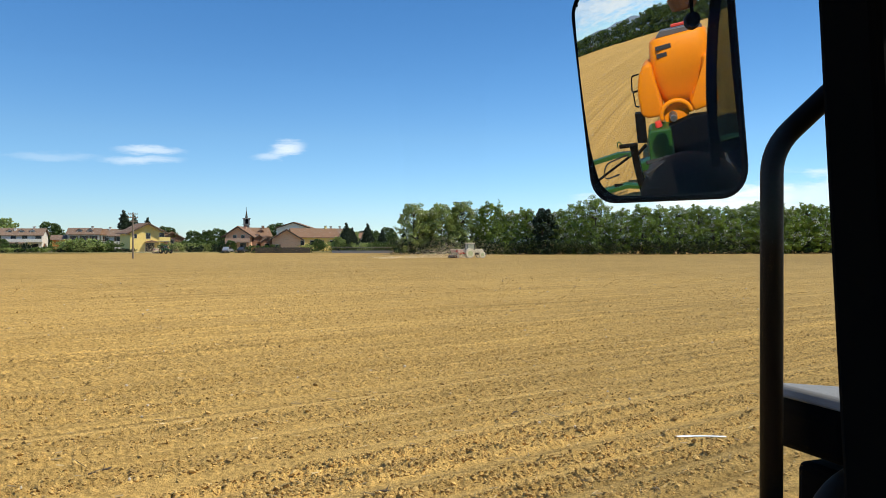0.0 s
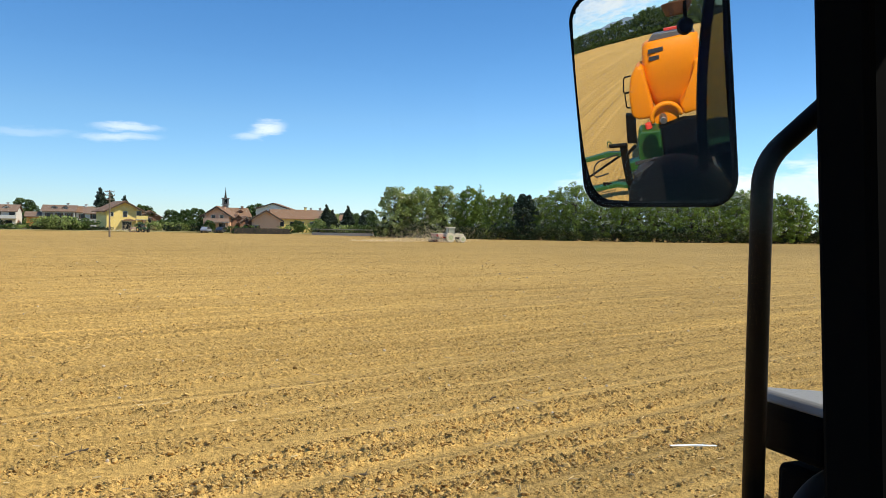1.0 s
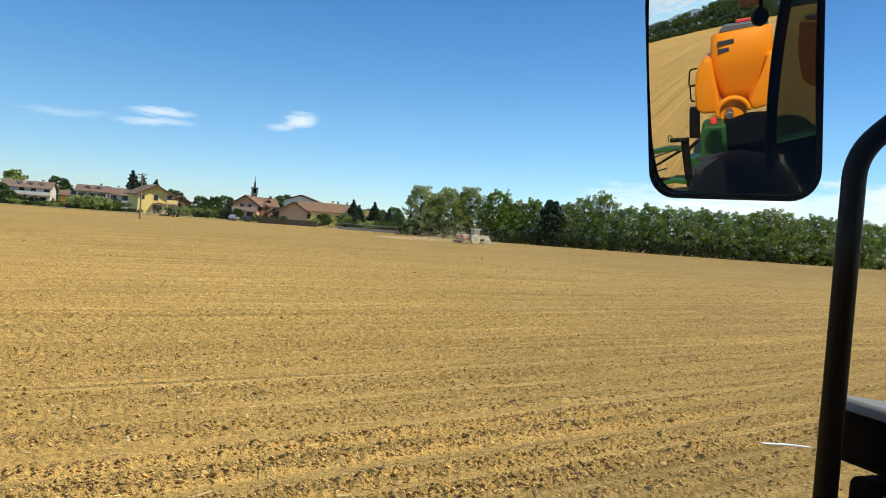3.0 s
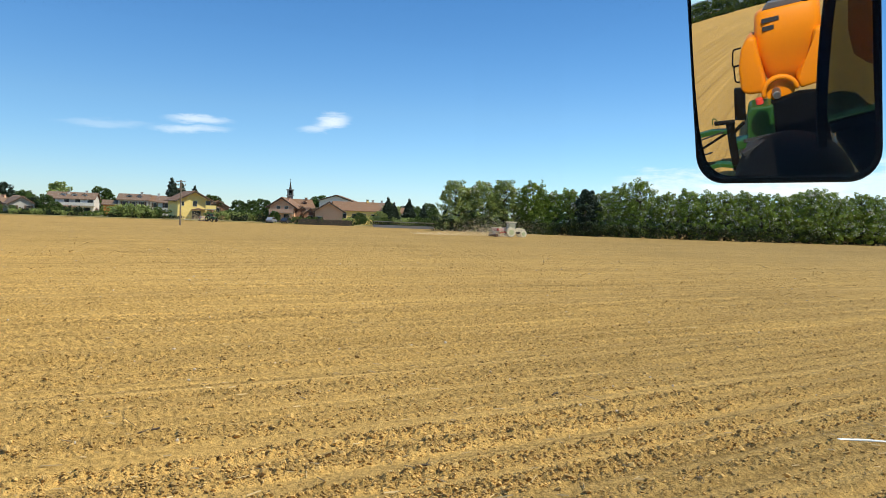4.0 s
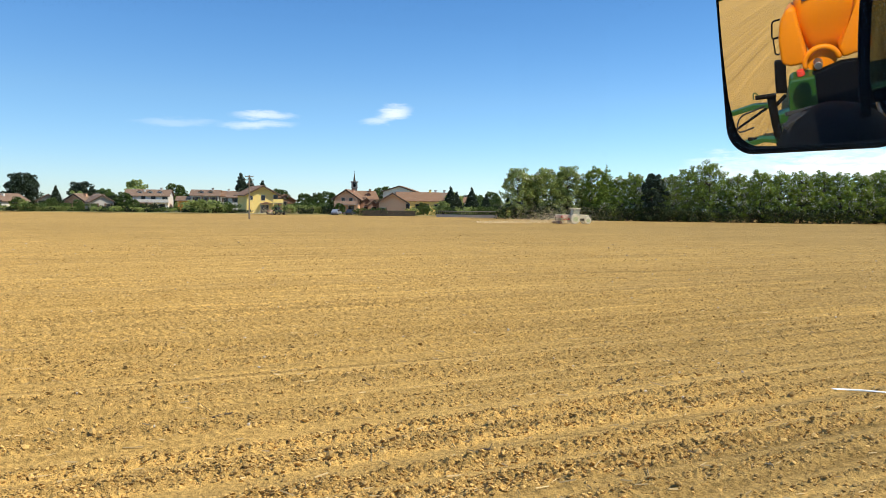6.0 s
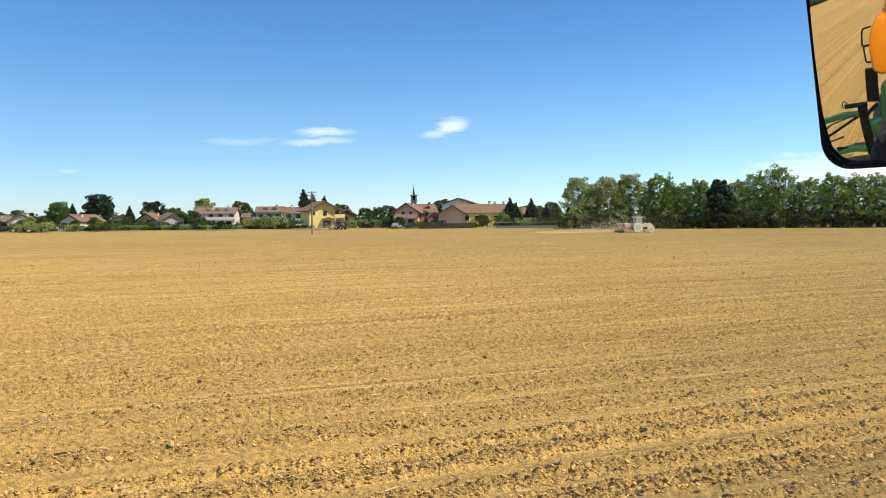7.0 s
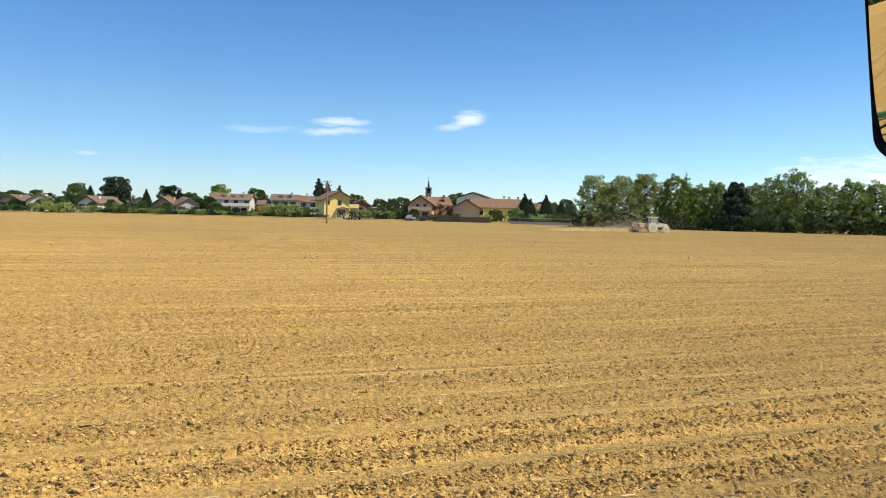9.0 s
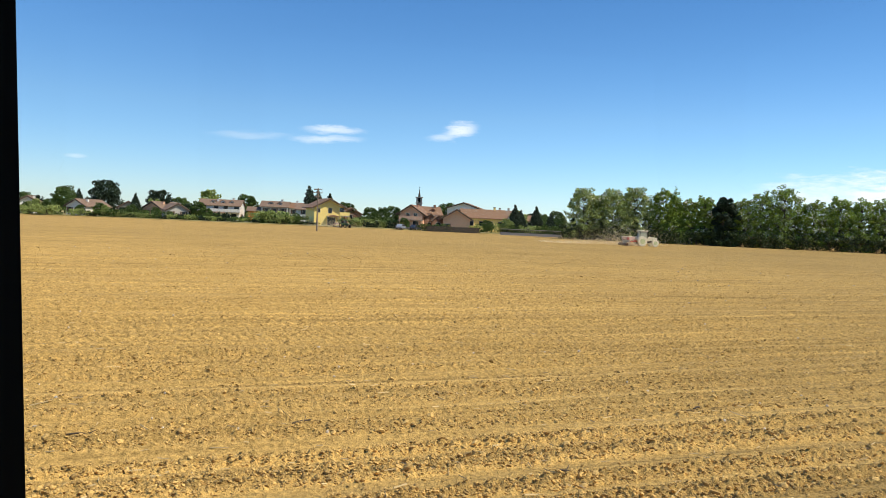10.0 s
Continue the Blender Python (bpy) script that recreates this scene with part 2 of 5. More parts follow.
M["lid"] = mat("grey_lid_plastic", (0.10, 0.10, 0.11), 0.5, 0.12, 3, 30)
M["red"] = mat("red_plastic", (0.65, 0.05, 0.03), 0.4, 0.1)
M["steel"] = mat("bare_steel", (0.45, 0.44, 0.42), 0.35, 0.2, 8, 60, metal=0.9)
M["rust"] = mat("rusty_brown_lamp", (0.14, 0.06, 0.025), 0.6, 0.3, 8, 50)
M["letter"] = mat("dark_print", (0.03, 0.03, 0.035), 0.6, 0.05)
M["dark_wood"] = mat("dark_stained_wood", (0.06, 0.035, 0.022), 0.7, 0.25, 3, 14)
M["car_dark"] = mat("dark_car_paint", (0.03, 0.034, 0.04), 0.3, 0.1, coat=0.5)
M["dusty_glass"] = mat("dusty_glazing", (0.36, 0.36, 0.26), 0.35, 0.2, 2, 12)
M["pale_green"] = mat("dusty_pale_green_paint", (0.50, 0.52, 0.27), 0.7, 0.2, 2, 20)
M["pale_paint"] = mat("dusty_pale_paint", (0.72, 0.64, 0.44), 0.7, 0.2, 2, 20)
M["car_white"] = mat("white_car_paint", (0.75, 0.75, 0.74), 0.25, 0.04, coat=0.5)
M["car_red"] = mat("red_car_paint", (0.55, 0.06, 0.03), 0.25, 0.05, coat=0.5)
M["car_grey"] = mat("grey_car_paint", (0.25, 0.27, 0.30), 0.25, 0.05, coat=0.5)
M["scratch"] = mat("painted_reflection", (0.85, 0.9, 0.95), 0.3, 0.05)
M["tower_stone"] = mat("grey_tower_stone", (0.17, 0.16, 0.16), 0.9, 0.15, 0.6, 6, 0.01)
M["hill"] = mat("hazy_hill", (0.16, 0.21, 0.27), 1.0, 0.12, 0.004, 0.02)


for key, gloss in (("black_plastic", 0.06), ("black_paint", 0.10), ("hopper", 0.2), ("grey_plastic", 0.3)):
    M[key].node_tree.nodes["Principled BSDF"].inputs["Specular IOR Level"].default_value = gloss


def mirror_material():
    m = bpy.data.materials.new("mirror_glass")
    m.use_nodes = True
    b = m.node_tree.nodes["Principled BSDF"]
    b.inputs["Base Color"].default_value = (0.80, 0.79, 0.76, 1)
    b.inputs["Metallic"].default_value, b.inputs["Roughness"].default_value = 1.0, 0.012
    return m


def pane_material(tint):
    """Clear cab glazing: lets light straight through, with a faint gloss."""
    m = bpy.data.materials.new("cab_glass")
    m.use_nodes = True
    nt = m.node_tree
    nt.nodes.clear()
    tr = node(nt, "ShaderNodeBsdfTransparent", Color=tint)
    gl = node(nt, "ShaderNodeBsdfGlossy", Roughness=0.02, Color=(0.5, 0.5, 0.5, 1))
    mx = node(nt, "ShaderNodeMixShader")
    mx.inputs[0].default_value = 0.008
    nt.links.new(tr.outputs[0], mx.inputs[1])
    nt.links.new(gl.outputs[0], mx.inputs[2])
    nt.links.new(mx.outputs[0], node(nt, "ShaderNodeOutputMaterial").inputs[0])
    return m


M["mirror"] = mirror_material()
M["glass"] = pane_material((0.985, 0.99, 0.988, 1))
M["tinted_glass"] = pane_material((0.36, 0.38, 0.33, 1))


# ---- mesh helpers ----
def from_data(name, verts, faces, material, parent=None, label="", smooth=False):
    me = bpy.data.meshes.new(name)
    me.from_pydata([tuple(v) for v in verts], [], faces)
    me.materials.append(M[material])
    if smooth:
        me.polygons.foreach_set("use_smooth", [True] * len(me.polygons))
    ob = new(name, me)
    ob.parent = parent
    if label:
        tagged(ob, label)
    return ob


def part(name, bm, material, parent=None, label="", smooth=False):
    me = bpy.data.meshes.new(name)
    bmesh.ops.recalc_face_normals(bm, faces=bm.faces)
    bm.to_mesh(me)
    bm.free()
    me.materials.append(M[material])
    if smooth:
        me.polygons.foreach_set("use_smooth", [True] * len(me.polygons))
    ob = new(name, me)
    ob.parent = parent
    if label:
        tagged(ob, label)
    return ob


def thing(name, m, label, category, group=""):
    ob = new(name)
    ob.matrix_basis = m
    ob.empty_display_size = 0.2
    return tagged(ob, label, category, group)


def add_box(bm, lo, hi, bevel=0.0, m=None, seg=2):
    c, s = (Vector(lo) + Vector(hi)) / 2, Vector(hi) - Vector(lo)
    vs = bmesh.ops.create_cube(bm, size=1, matrix=(m or Matrix()) @ Matrix.Translation(c) @ Matrix.Diagonal((*s, 1)))["verts"]
    if bevel:
        es = list({e for v in vs for e in v.link_edges})
        bmesh.ops.bevel(bm, geom=es, offset=bevel, segments=seg, profile=0.5, affect="EDGES")
    return bm


def box(lo, hi, bevel=0.0, m=None, seg=2):
    return add_box(bmesh.new(), lo, hi, bevel, m, seg)


def add_rod(bm, a, b, r0, r1=None, seg=8):
    a, b = Vector(a), Vector(b)
    d = b - a
    m = Matrix.Translation((a + b) / 2) @ d.to_track_quat("Z", "Y").to_matrix().to_4x4()
    bmesh.ops.create_cone(bm, cap_ends=True, segments=seg, radius1=r0, radius2=r0 if r1 is None else r1, depth=d.length, matrix=m)
    return bm


def rod(a, b, r0, r1=None, seg=8):
    return add_rod(bmesh.new(), a, b, r0, r1, seg)


def add_tube(bm, points, r, seg=10):
    """A round bar along points, with closed ends."""
    pts = [Vector(p) for p in points]
    rings, side = [], None
    for i, p in enumerate(pts):
        d = (pts[min(i + 1, len(pts) - 1)] - pts[max(i - 1, 0)]).normalized()
        if side is None:
            side = d.orthogonal().normalized()
        side = (side - d * side.dot(d)).normalized()
        up = d.cross(side)
        rings.append([bm.verts.new(p + (side * math.cos(k * 2 * math.pi / seg) + up * math.sin(k * 2 * math.pi / seg)) * r) for k in range(seg)])
    for a, b in zip(rings, rings[1:]):
        for k in range(seg):
            bm.faces.new((a[k], a[(k + 1) % seg], b[(k + 1) % seg], b[k]))
    bm.faces.new(rings[0])
    bm.faces.new(rings[-1])
    return bm


def rounded(points, corner, steps=6):
    """A path through points with its inner corners rounded."""
    out = [Vector(points[0])]
    for a, b, c in zip(points, points[1:], points[2:]):
        a, b, c = Vector(a), Vector(b), Vector(c)
        p, q = b + (a - b).normalized() * corner, b + (c - b).normalized() * corner
        out += [p.lerp(b, s).lerp(b.lerp(q, s), s) for s in [k / steps for k in range(steps + 1)]]
    return out + [Vector(points[-1])]


def prism(profile, a, b, axis="x"):
    """A closed outline (two coordinates a point) drawn out from a to b along an axis."""
    bm = bmesh.new()
    put = {"x": lambda p, k: (k, p[0], p[1]), "y": lambda p, k: (p[0], k, p[1]), "z": lambda p, k: (p[0], p[1], k)}[axis]
    lo, hi = [bm.verts.new(put(p, a)) for p in profile], [bm.verts.new(put(p, b)) for p in profile]
    bm.faces.new(lo)
    bm.faces.new(list(reversed(hi)))
    for i in range(len(profile)):
        j = (i + 1) % len(profile)
        bm.faces.new((lo[i], hi[i], hi[j], lo[j]))
    return bm


def bevelled(bm, offset, seg=2):
    bmesh.ops.bevel(bm, geom=list(bm.edges), offset=offset, segments=seg, profile=0.5, affect="EDGES")
    return bm


# ---- ground ----
def grain(x, y, seed):
    """Smooth lattice noise, 0 to 1."""
    xi, yi = np.floor(x).astype(np.int64), np.floor(y).astype(np.int64)
    fx, fy = x - xi, y - yi
    fx, fy = fx * fx * (3 - 2 * fx), fy * fy * (3 - 2 * fy)

    def h(a, b):
        k = (a * 374761393 + b * 668265263 + seed * 974634777) & 0xFFFFFFFF
        k = ((k ^ (k >> 13)) * 1274126177) & 0xFFFFFFFF
        return ((k ^ (k >> 16)) & 0xFFFF) / 65535.0
    return (h(xi, yi) * (1 - fx) + h(xi + 1, yi) * fx) * (1 - fy) + (h(xi, yi + 1) * (1 - fx) + h(xi + 1, yi + 1) * fx) * fy


ROWS = radians(14.5)     # the rows' direction, from +x towards +y


def along(x, y):
    return x * math.cos(ROWS) + y * math.sin(ROWS), y * math.cos(ROWS) - x * math.sin(ROWS)


def cloddiness(x, y):
    """How rough the tilth is: rolled strips between rows of clods."""
    x, y = along(x, y)
    yy = y + 0.25 * grain(x * 0.15, y * 0.2, 3)
    a = 0.4 * grain(x * 0.03, yy * 3.6, 5) + 0.6 * grain(x * 0.05, yy * 7.5, 8)
    b = grain(x * 0.3, yy * 0.8, 6)
    strip = np.abs((yy / 0.66) % 1.0 - 0.5) * 2
    rolled = np.clip((strip - 0.66) / 0.14, 0, 1)
    return np.clip(0.12 + 1.9 * (a - 0.28) + 0.25 * b, 0.08, 1.25) * (1 - 0.80 * rolled), yy


def crumbs(x, y, cell, seed):
    """Rounded crumbs, one to a cell of a jittered lattice: height above the bed between them."""
    xi, yi = np.floor(x / cell).astype(np.int64), np.floor(y / cell).astype(np.int64)
    best = np.zeros_like(x)

    def h(a, b, k):
        v = (a * 374761393 + b * 668265263 + (seed + k) * 974634777) & 0xFFFFFFFF
        v = ((v ^ (v >> 13)) * 1274126177) & 0xFFFFFFFF
        return ((v ^ (v >> 16)) & 0xFFFF) / 65535.0
    for i in (-1, 0, 1):
        for j in (-1, 0, 1):
            a, b = xi + i, yi + j
            r = cell * (0.30 + 0.36 * h(a, b, 3) ** 1.5)
            d2 = ((x - (a + h(a, b, 1)) * cell) ** 2 + (y - (b + h(a, b, 2)) * cell) ** 2) / (r * r)
            best = np.maximum(best, r * np.sqrt(np.clip(1 - d2, 0, 1)))
    return best


def soil_height(x, y):
    rough, yy = cloddiness(x, y)
    fade = np.clip(1.25 - np.hypot(x, y) / 110, 0, 1) * 0.88
    x, y = along(x, y)
    lumps = grain(x * 9, y * 11, 11) ** 2 * 0.030 + crumbs(x, y, 0.066, 41) * 1.2 + crumbs(x, y, 0.14, 47) * 0.34 + grain(x * 36, y * 32, 13) ** 2 * 0.022
    lug_band = np.clip(grain(x * 0.02, yy * 1.4, 21) * 4 - 2.3, 0, 1)
    lugs = np.clip(np.sin((x + 0.75 * (yy % 0.8)) * 2 * np.pi / 0.24), -0.2, 1) * 0.030 * lug_band
    waves = 0.020 * np.sin(yy * 2 * np.pi / 0.52) + 0.085 * (grain(x * 0.16, yy * 6.5, 33) - 0.5) + 0.05 * (grain(x * 0.5, yy * 0.9, 31) - 0.5)
    return fade * (rough * lumps + lugs * 1.0 + waves) - 0.06


def build_ground():
    rng = np.random.default_rng(4)
    deg = np.concatenate([np.arange(-39, 59, 0.115), np.arange(59, 321, 2.0)])
    rad = [0.0, 1.0, 2.0, 3.0, 4.0, 4.6]
    while rad[-1] < 22:
        rad.append(rad[-1] * 1.0032)
    while rad[-1] < 75:
        rad.append(rad[-1] * 1.0060)
    while rad[-1] < 4200:
        rad.append(rad[-1] * 1.12)
    r = np.array(rad[1:])
    a = np.radians(deg)
    rr, aa = np.meshgrid(r, a, indexing="ij")
    aa = aa + rng.uniform(-0.0007, 0.0007, aa.shape) * (rr < 70)
    x, y = rr * np.sin(aa), rr * np.cos(aa)
    z = soil_height(x, y)
    flat = np.clip((rr - 4.2) / 1.0, 0, 1) * np.where(aa > math.radians(59.5), 0.12, 1.0)
    z = z * np.where(rr < 75, flat, 1.0)
    n, k = len(r), len(a)
    co = np.empty((n * k + 1, 3))
    co[:-1, 0], co[:-1, 1], co[:-1, 2] = x.ravel(), y.ravel(), z.ravel()
    co[-1] = (0, 0, -0.03)
    i, j = np.meshgrid(np.arange(n - 1), np.arange(k), indexing="ij")
    i, j = i.ravel(), j.ravel()
    j2 = (j + 1) % k
    quads = np.stack([i * k + j, i * k + j2, (i + 1) * k + j2, (i + 1) * k + j], 1)[:, ::-1]
    jj = np.arange(k)
    tris = np.stack([np.full(k, n * k), jj, (jj + 1) % k], 1)[:, ::-1]
    me = bpy.data.meshes.new("ground")
    me.vertices.add(len(co))
    me.vertices.foreach_set("co", co.ravel())
    loops = np.concatenate([quads.ravel(), tris.ravel()])
    me.loops.add(len(loops))
    me.loops.foreach_set("vertex_index", loops.astype(np.int32))
    starts = np.concatenate([np.arange(len(quads)) * 4, len(quads) * 4 + np.arange(k) * 3])
    me.polygons.add(len(starts))
    me.polygons.foreach_set("loop_start", starts.astype(np.int32))
    me.update(calc_edges=True)
    me.materials.append(M["soil"])
    tagged(new("ground", me), "freshly tilled sandy brown field with rows of clods", "field", kind="structure")


build_ground()


def joined(name, pieces, material, label, category):
    """Many small loose pieces, each its own island, in one mesh."""
    verts, faces, base = [], [], 0
    for v, f in pieces:
        verts.append(v)
        faces += [tuple(base + q for q in face) for face in f]
        base += len(v)
    ob = from_data(name, np.concatenate(verts), faces, material)
    return tagged(ob, label, category, kind="stuff")


def ico():
    bm = bmesh.new()
    bmesh.ops.create_icosphere(bm, subdivisions=1, radius=1)
    v, f = np.array([q.co[:] for q in bm.verts]), [tuple(q.index for q in face.verts) for face in bm.faces]
    bm.free()
    return v, f


def scatter_soil_bits():
    rng = np.random.default_rng(9)
    base, faces = ico()
    small = np.array([(1, 0, 0), (-1, 0, 0), (0, 1, 0), (0, -1, 0), (0, 0, 1), (0, 0, -1)], float)
    small_faces = [(0, 2, 4), (2, 1, 4), (1, 3, 4), (3, 0, 4), (2, 0, 5), (1, 2, 5), (3, 1, 5), (0, 3, 5)]
    n = 420000
    a, r = np.radians(rng.uniform(-37, 57, n)), 5.2 * (1 + rng.random(n) ** 1.75 * 12)
    x, y = r * np.sin(a), r * np.cos(a)
    keep = np.flatnonzero(rng.random(n) < cloddiness(x, y)[0] ** 1.7 * np.clip((68 - r) / 40, 0, 1))[:104000]
    x, y = x[keep], y[keep]
    z = soil_height(x, y)
    clods = []
    for px, py, pz in zip(x, y, z):
        away = math.hypot(px, py)
        s = (0.009 + 0.014 * rng.random() ** 2 + (0.030 * rng.random() if rng.random() < 0.02 else 0)) * (1 + 0.012 * max(0, away - 14))
        shape, fs = (base, faces) if s > 0.014 and away < 13 else (small, small_faces)
        v = shape * (s * rng.uniform(0.75, 1.25, 3) * (1, 1, 0.75)) * rng.uniform(0.8, 1.2, (len(shape), 1))
        t = rng.uniform(0, 6.28)
        v = v @ np.array([[math.cos(t), -math.sin(t), 0], [math.sin(t), math.cos(t), 0.4], [0, -0.4, 1]])
        clods.append((v + (px, py, pz + s * 0.3), fs))
    joined("soil_clods", clods, "clod", "crumbly brown soil clods lying on the tilled field", "soil clods")
    straws, stones = [], []
    for _ in range(900):
        a, r = radians(rng.uniform(-37, 57)), 5.5 * (1 + rng.random() ** 1.2 * 4)
        x, y = r * math.sin(a), r * math.cos(a)
        t, ln, w = rng.normal(0.25, 0.8), rng.uniform(0.04, 0.16) * (2.2 if rng.random() < 0.06 else 1), rng.uniform(0.0025, 0.006)
        z = float(soil_height(np.array([x]), np.array([y]))[0]) + 0.018
        d, n = np.array([math.cos(t), math.sin(t), rng.normal(0, 0.12)]) * ln / 2, np.array([-math.sin(t), math.cos(t), 0]) * w
        c = np.array([x, y, z])
        up = np.array([0, 0, 2 * w])
        straws.append((np.array([c - d - n, c + d - n, c + d + n, c - d + n, c - d + up, c + d + up]), [(0, 1, 5, 4), (2, 3, 4, 5), (0, 4, 3), (1, 2, 5)]))
    for _ in range(420):
        a, r = radians(rng.uniform(-37, 57)), 8 * (1 + rng.random() * 6)
        x, y = r * math.sin(a), r * math.cos(a)
        s = (0.010 + 0.018 * rng.random() ** 2) * (1 + 0.02 * max(0, r - 12))
        z = float(soil_height(np.array([x]), np.array([y]))[0])
        stones.append((base * (s * rng.uniform(0.7, 1.3, 3)) * rng.uniform(0.85, 1.15, (len(base), 1)) + (x, y, z + s * 0.5), faces))
    joined("straw_bits", straws, "straw", "pale dry straw and stalk bits scattered on the soil", "straw")
    joined("pale_stones", stones, "stone", "small pale stones lying on the tilled soil", "stones")


scatter_soil_bits()


# ---- the tractor that carries the camera: cab, mirror, handrail ----
def build_own_tractor():
    tr = thing("tractor", pose(0, 0, 0), "tractor with black cab pillars, wing mirror and handrail on the field", "tractor")
    # front pillar beside the door, leaning back towards its foot
    part("front_pillar", bevelled(prism([(0.702, 2.95), (0.960, 2.98), (1.00, 1.75), (0.791, 1.75)], 0.49, 0.556, "y"), 0.008), "black_trim", tr)
    part("front_pillar", bevelled(prism([(0.702, 2.95), (0.960, 2.98), (1.00, 1.75), (0.791, 1.75)], -0.98, -0.90, "y"), 0.008), "black_trim", tr)
    part("door_post", bevelled(prism([(-0.283, 2.95), (-0.355, 2.95), (-0.305, 1.55), (-0.229, 1.55)], 0.22, 0.25, "y"), 0.004), "black_trim", tr)
    part("rear_pillar", bevelled(prism([(0.40, 2.95), (0.485, 2.95), (0.745, 1.45), (0.66, 1.45)], -1.04, -0.97, "x"), 0.01), "black_trim", tr)
    part("rear_pillar", box((-1.06, -0.98, 1.50), (-0.98, -0.91, 2.95), 0.012), "black_trim", tr)
    part("cab_roof", box((-1.10, -1.02, 2.94), (0.98, 0.60, 3.12), 0.05), "black_plastic", tr)
    part("cab_floor", box((-1.05, -0.98, 1.45), (0.95, 0.56, 1.55), 0.01), "black_trim", tr)
    part("rear_panel", box((-1.05, -0.90, 1.55), (-1.00, 0.60, 1.66), 0.01), "black_trim", tr)
    part("bonnet", bevelled(prism([(-0.62, 0.9), (0.22, 0.9), (0.22, 1.62), (0.08, 1.78), (-0.48, 1.78), (-0.62, 1.62)], 0.95, 2.6, "x"), 0.03), "black_plastic", tr)
    win = part("side_window", box((-0.965, 0.545, 1.62), (0.80, 0.550, 2.93)), "glass", tr, "clear slightly dirty side window")
    win.visible_shadow = False
    rear = part("rear_window", prism([(-0.90, 1.67), (0.64, 1.67), (0.41, 2.93), (-0.90, 2.93)], -1.03, -1.025, "x"), "tinted_glass", tr)
    rear.visible_shadow = False
    # thin white strip that imitates a bright reflection in the pane
    part("scratch", bevelled(prism([(0.545, 2.2802), (0.600, 2.2750), (0.600, 2.2757), (0.573, 2.2788), (0.545, 2.2808)], 0.540, 0.5435, "y"), 0.0003, 1), "scratch", win, "thin pale strip painted as a reflection on the glass")
    # handrail: upright outside the door that bends in towards the cab's corner
    rail = part("handrail", add_tube(bmesh.new(), rounded([(0.846, 0.740, 1.55), (0.843, 0.740, 2.580), (0.915, 0.672, 2.678), (0.955, 0.580, 2.725)], 0.034), 0.0142, 16), "black_paint", tr, "bent black tube handrail", smooth=True)
    part("foot", rod((0.846, 0.740, 1.52), (0.846, 0.740, 1.57), 0.03, seg=14), "black_paint", rail)
    # moulded bracket between handrail and pillar, with a pale worn top
    bracket = part("rail_bracket", bevelled(prism([(0.880, 2.180), (0.880, 2.240), (0.892, 2.254), (1.03, 2.237), (1.03, 2.165)], 0.66, 0.80, "y"), 0.012, 3), "black_trim", tr)
    part("cover", bevelled(prism([(0.882, 2.247), (0.894, 2.262), (1.03, 2.246), (1.03, 2.231)], 0.665, 0.795, "y"), 0.006, 3), "grey_plastic", bracket, "worn grey top cover")
    for k in range(3):
        part("hose", add_tube(bmesh.new(), rounded([(0.880 + 0.032 * k, 0.72, 1.75), (0.875 + 0.030 * k, 0.72 + 0.01 * k, 2.06), (0.912 + 0.034 * k, 0.70, 2.155), (1.03, 0.67, 2.172)], 0.05), 0.014, 10), "rubber", tr, smooth=True)
    # plain black box added to keep the gap behind the hoses dark
    part("valve_block", box((0.935, 0.665, 1.60), (1.03, 0.79, 2.150), 0.012), "black_trim", tr)
    part("clamp", box((0.955, 0.685, 2.085), (0.985, 0.71, 2.102), 0.003), "steel", tr)
    # rear wheel and its mudguard
    bm = bmesh.new()
    ring = [(0.42, 0.96), (0.66, 0.94), (0.72, 0.98), (0.74, 1.06), (0.74, 1.34), (0.72, 1.42), (0.66, 1.46), (0.42, 1.44)]
    turn = 40
    vs = [[bm.verts.new((-1.25 + r * math.sin(k * 2 * math.pi / turn), y, 0.72 + r * math.cos(k * 2 * math.pi / turn))) for r, y in ring] for k in range(turn)]
    for k in range(turn):
        for i in range(len(ring)):
            bm.faces.new((vs[k][i], vs[k][(i + 1) % len(ring)], vs[(k + 1) % turn][(i + 1) % len(ring)], vs[(k + 1) % turn][i]))
    wheel = part("rear_wheel", bm, "rubber", tr, smooth=True)
    bm = bmesh.new()
    for k in range(26):
        a = k * 2 * math.pi / 26
        m = Matrix.Translation((-1.25, 1.08 if k % 2 else 1.32, 0.72)) @ Matrix.Rotation(a, 4, "Y") @ Matrix.Rotation(radians(35 if k % 2 else -35), 4, "Z")
        add_box(bm, (-0.03, -0.15, 0.72), (0.03, 0.15, 0.765), 0.006, m, 1)
    part("tread", bm, "rubber", wheel)
    part("rim", rod((-1.25, 1.38, 0.72), (-1.25, 1.43, 0.72), 0.43, 0.40, 32), "pale_paint", wheel)
    bm = bmesh.new()
    bmesh.ops.create_uvsphere(bm, u_segments=28, v_segments=14, radius=1, matrix=Matrix.Translation((-1.15, 1.06, 1.09)) @ Matrix.Diagonal((0.66, 0.60, 0.42, 1)))
    part("mudguard", bm, "black_plastic", tr, "rounded dark plastic mudguard shell", smooth=True)
    # work lamp under the rear roof edge
    lamp = part("work_lamp", rod((-1.16, 0.64, 2.75), (-1.06, 0.64, 2.76), 0.075, 0.06, 20), "black_plastic", tr)
    part("bracket", box((-1.12, 0.625, 2.81), (-1.08, 0.655, 2.96), 0.006), "black_plastic", lamp)
    part("lens", rod((-1.166, 0.64, 2.75), (-1.158, 0.64, 2.75), 0.066, seg=20), "grey_plastic", lamp)
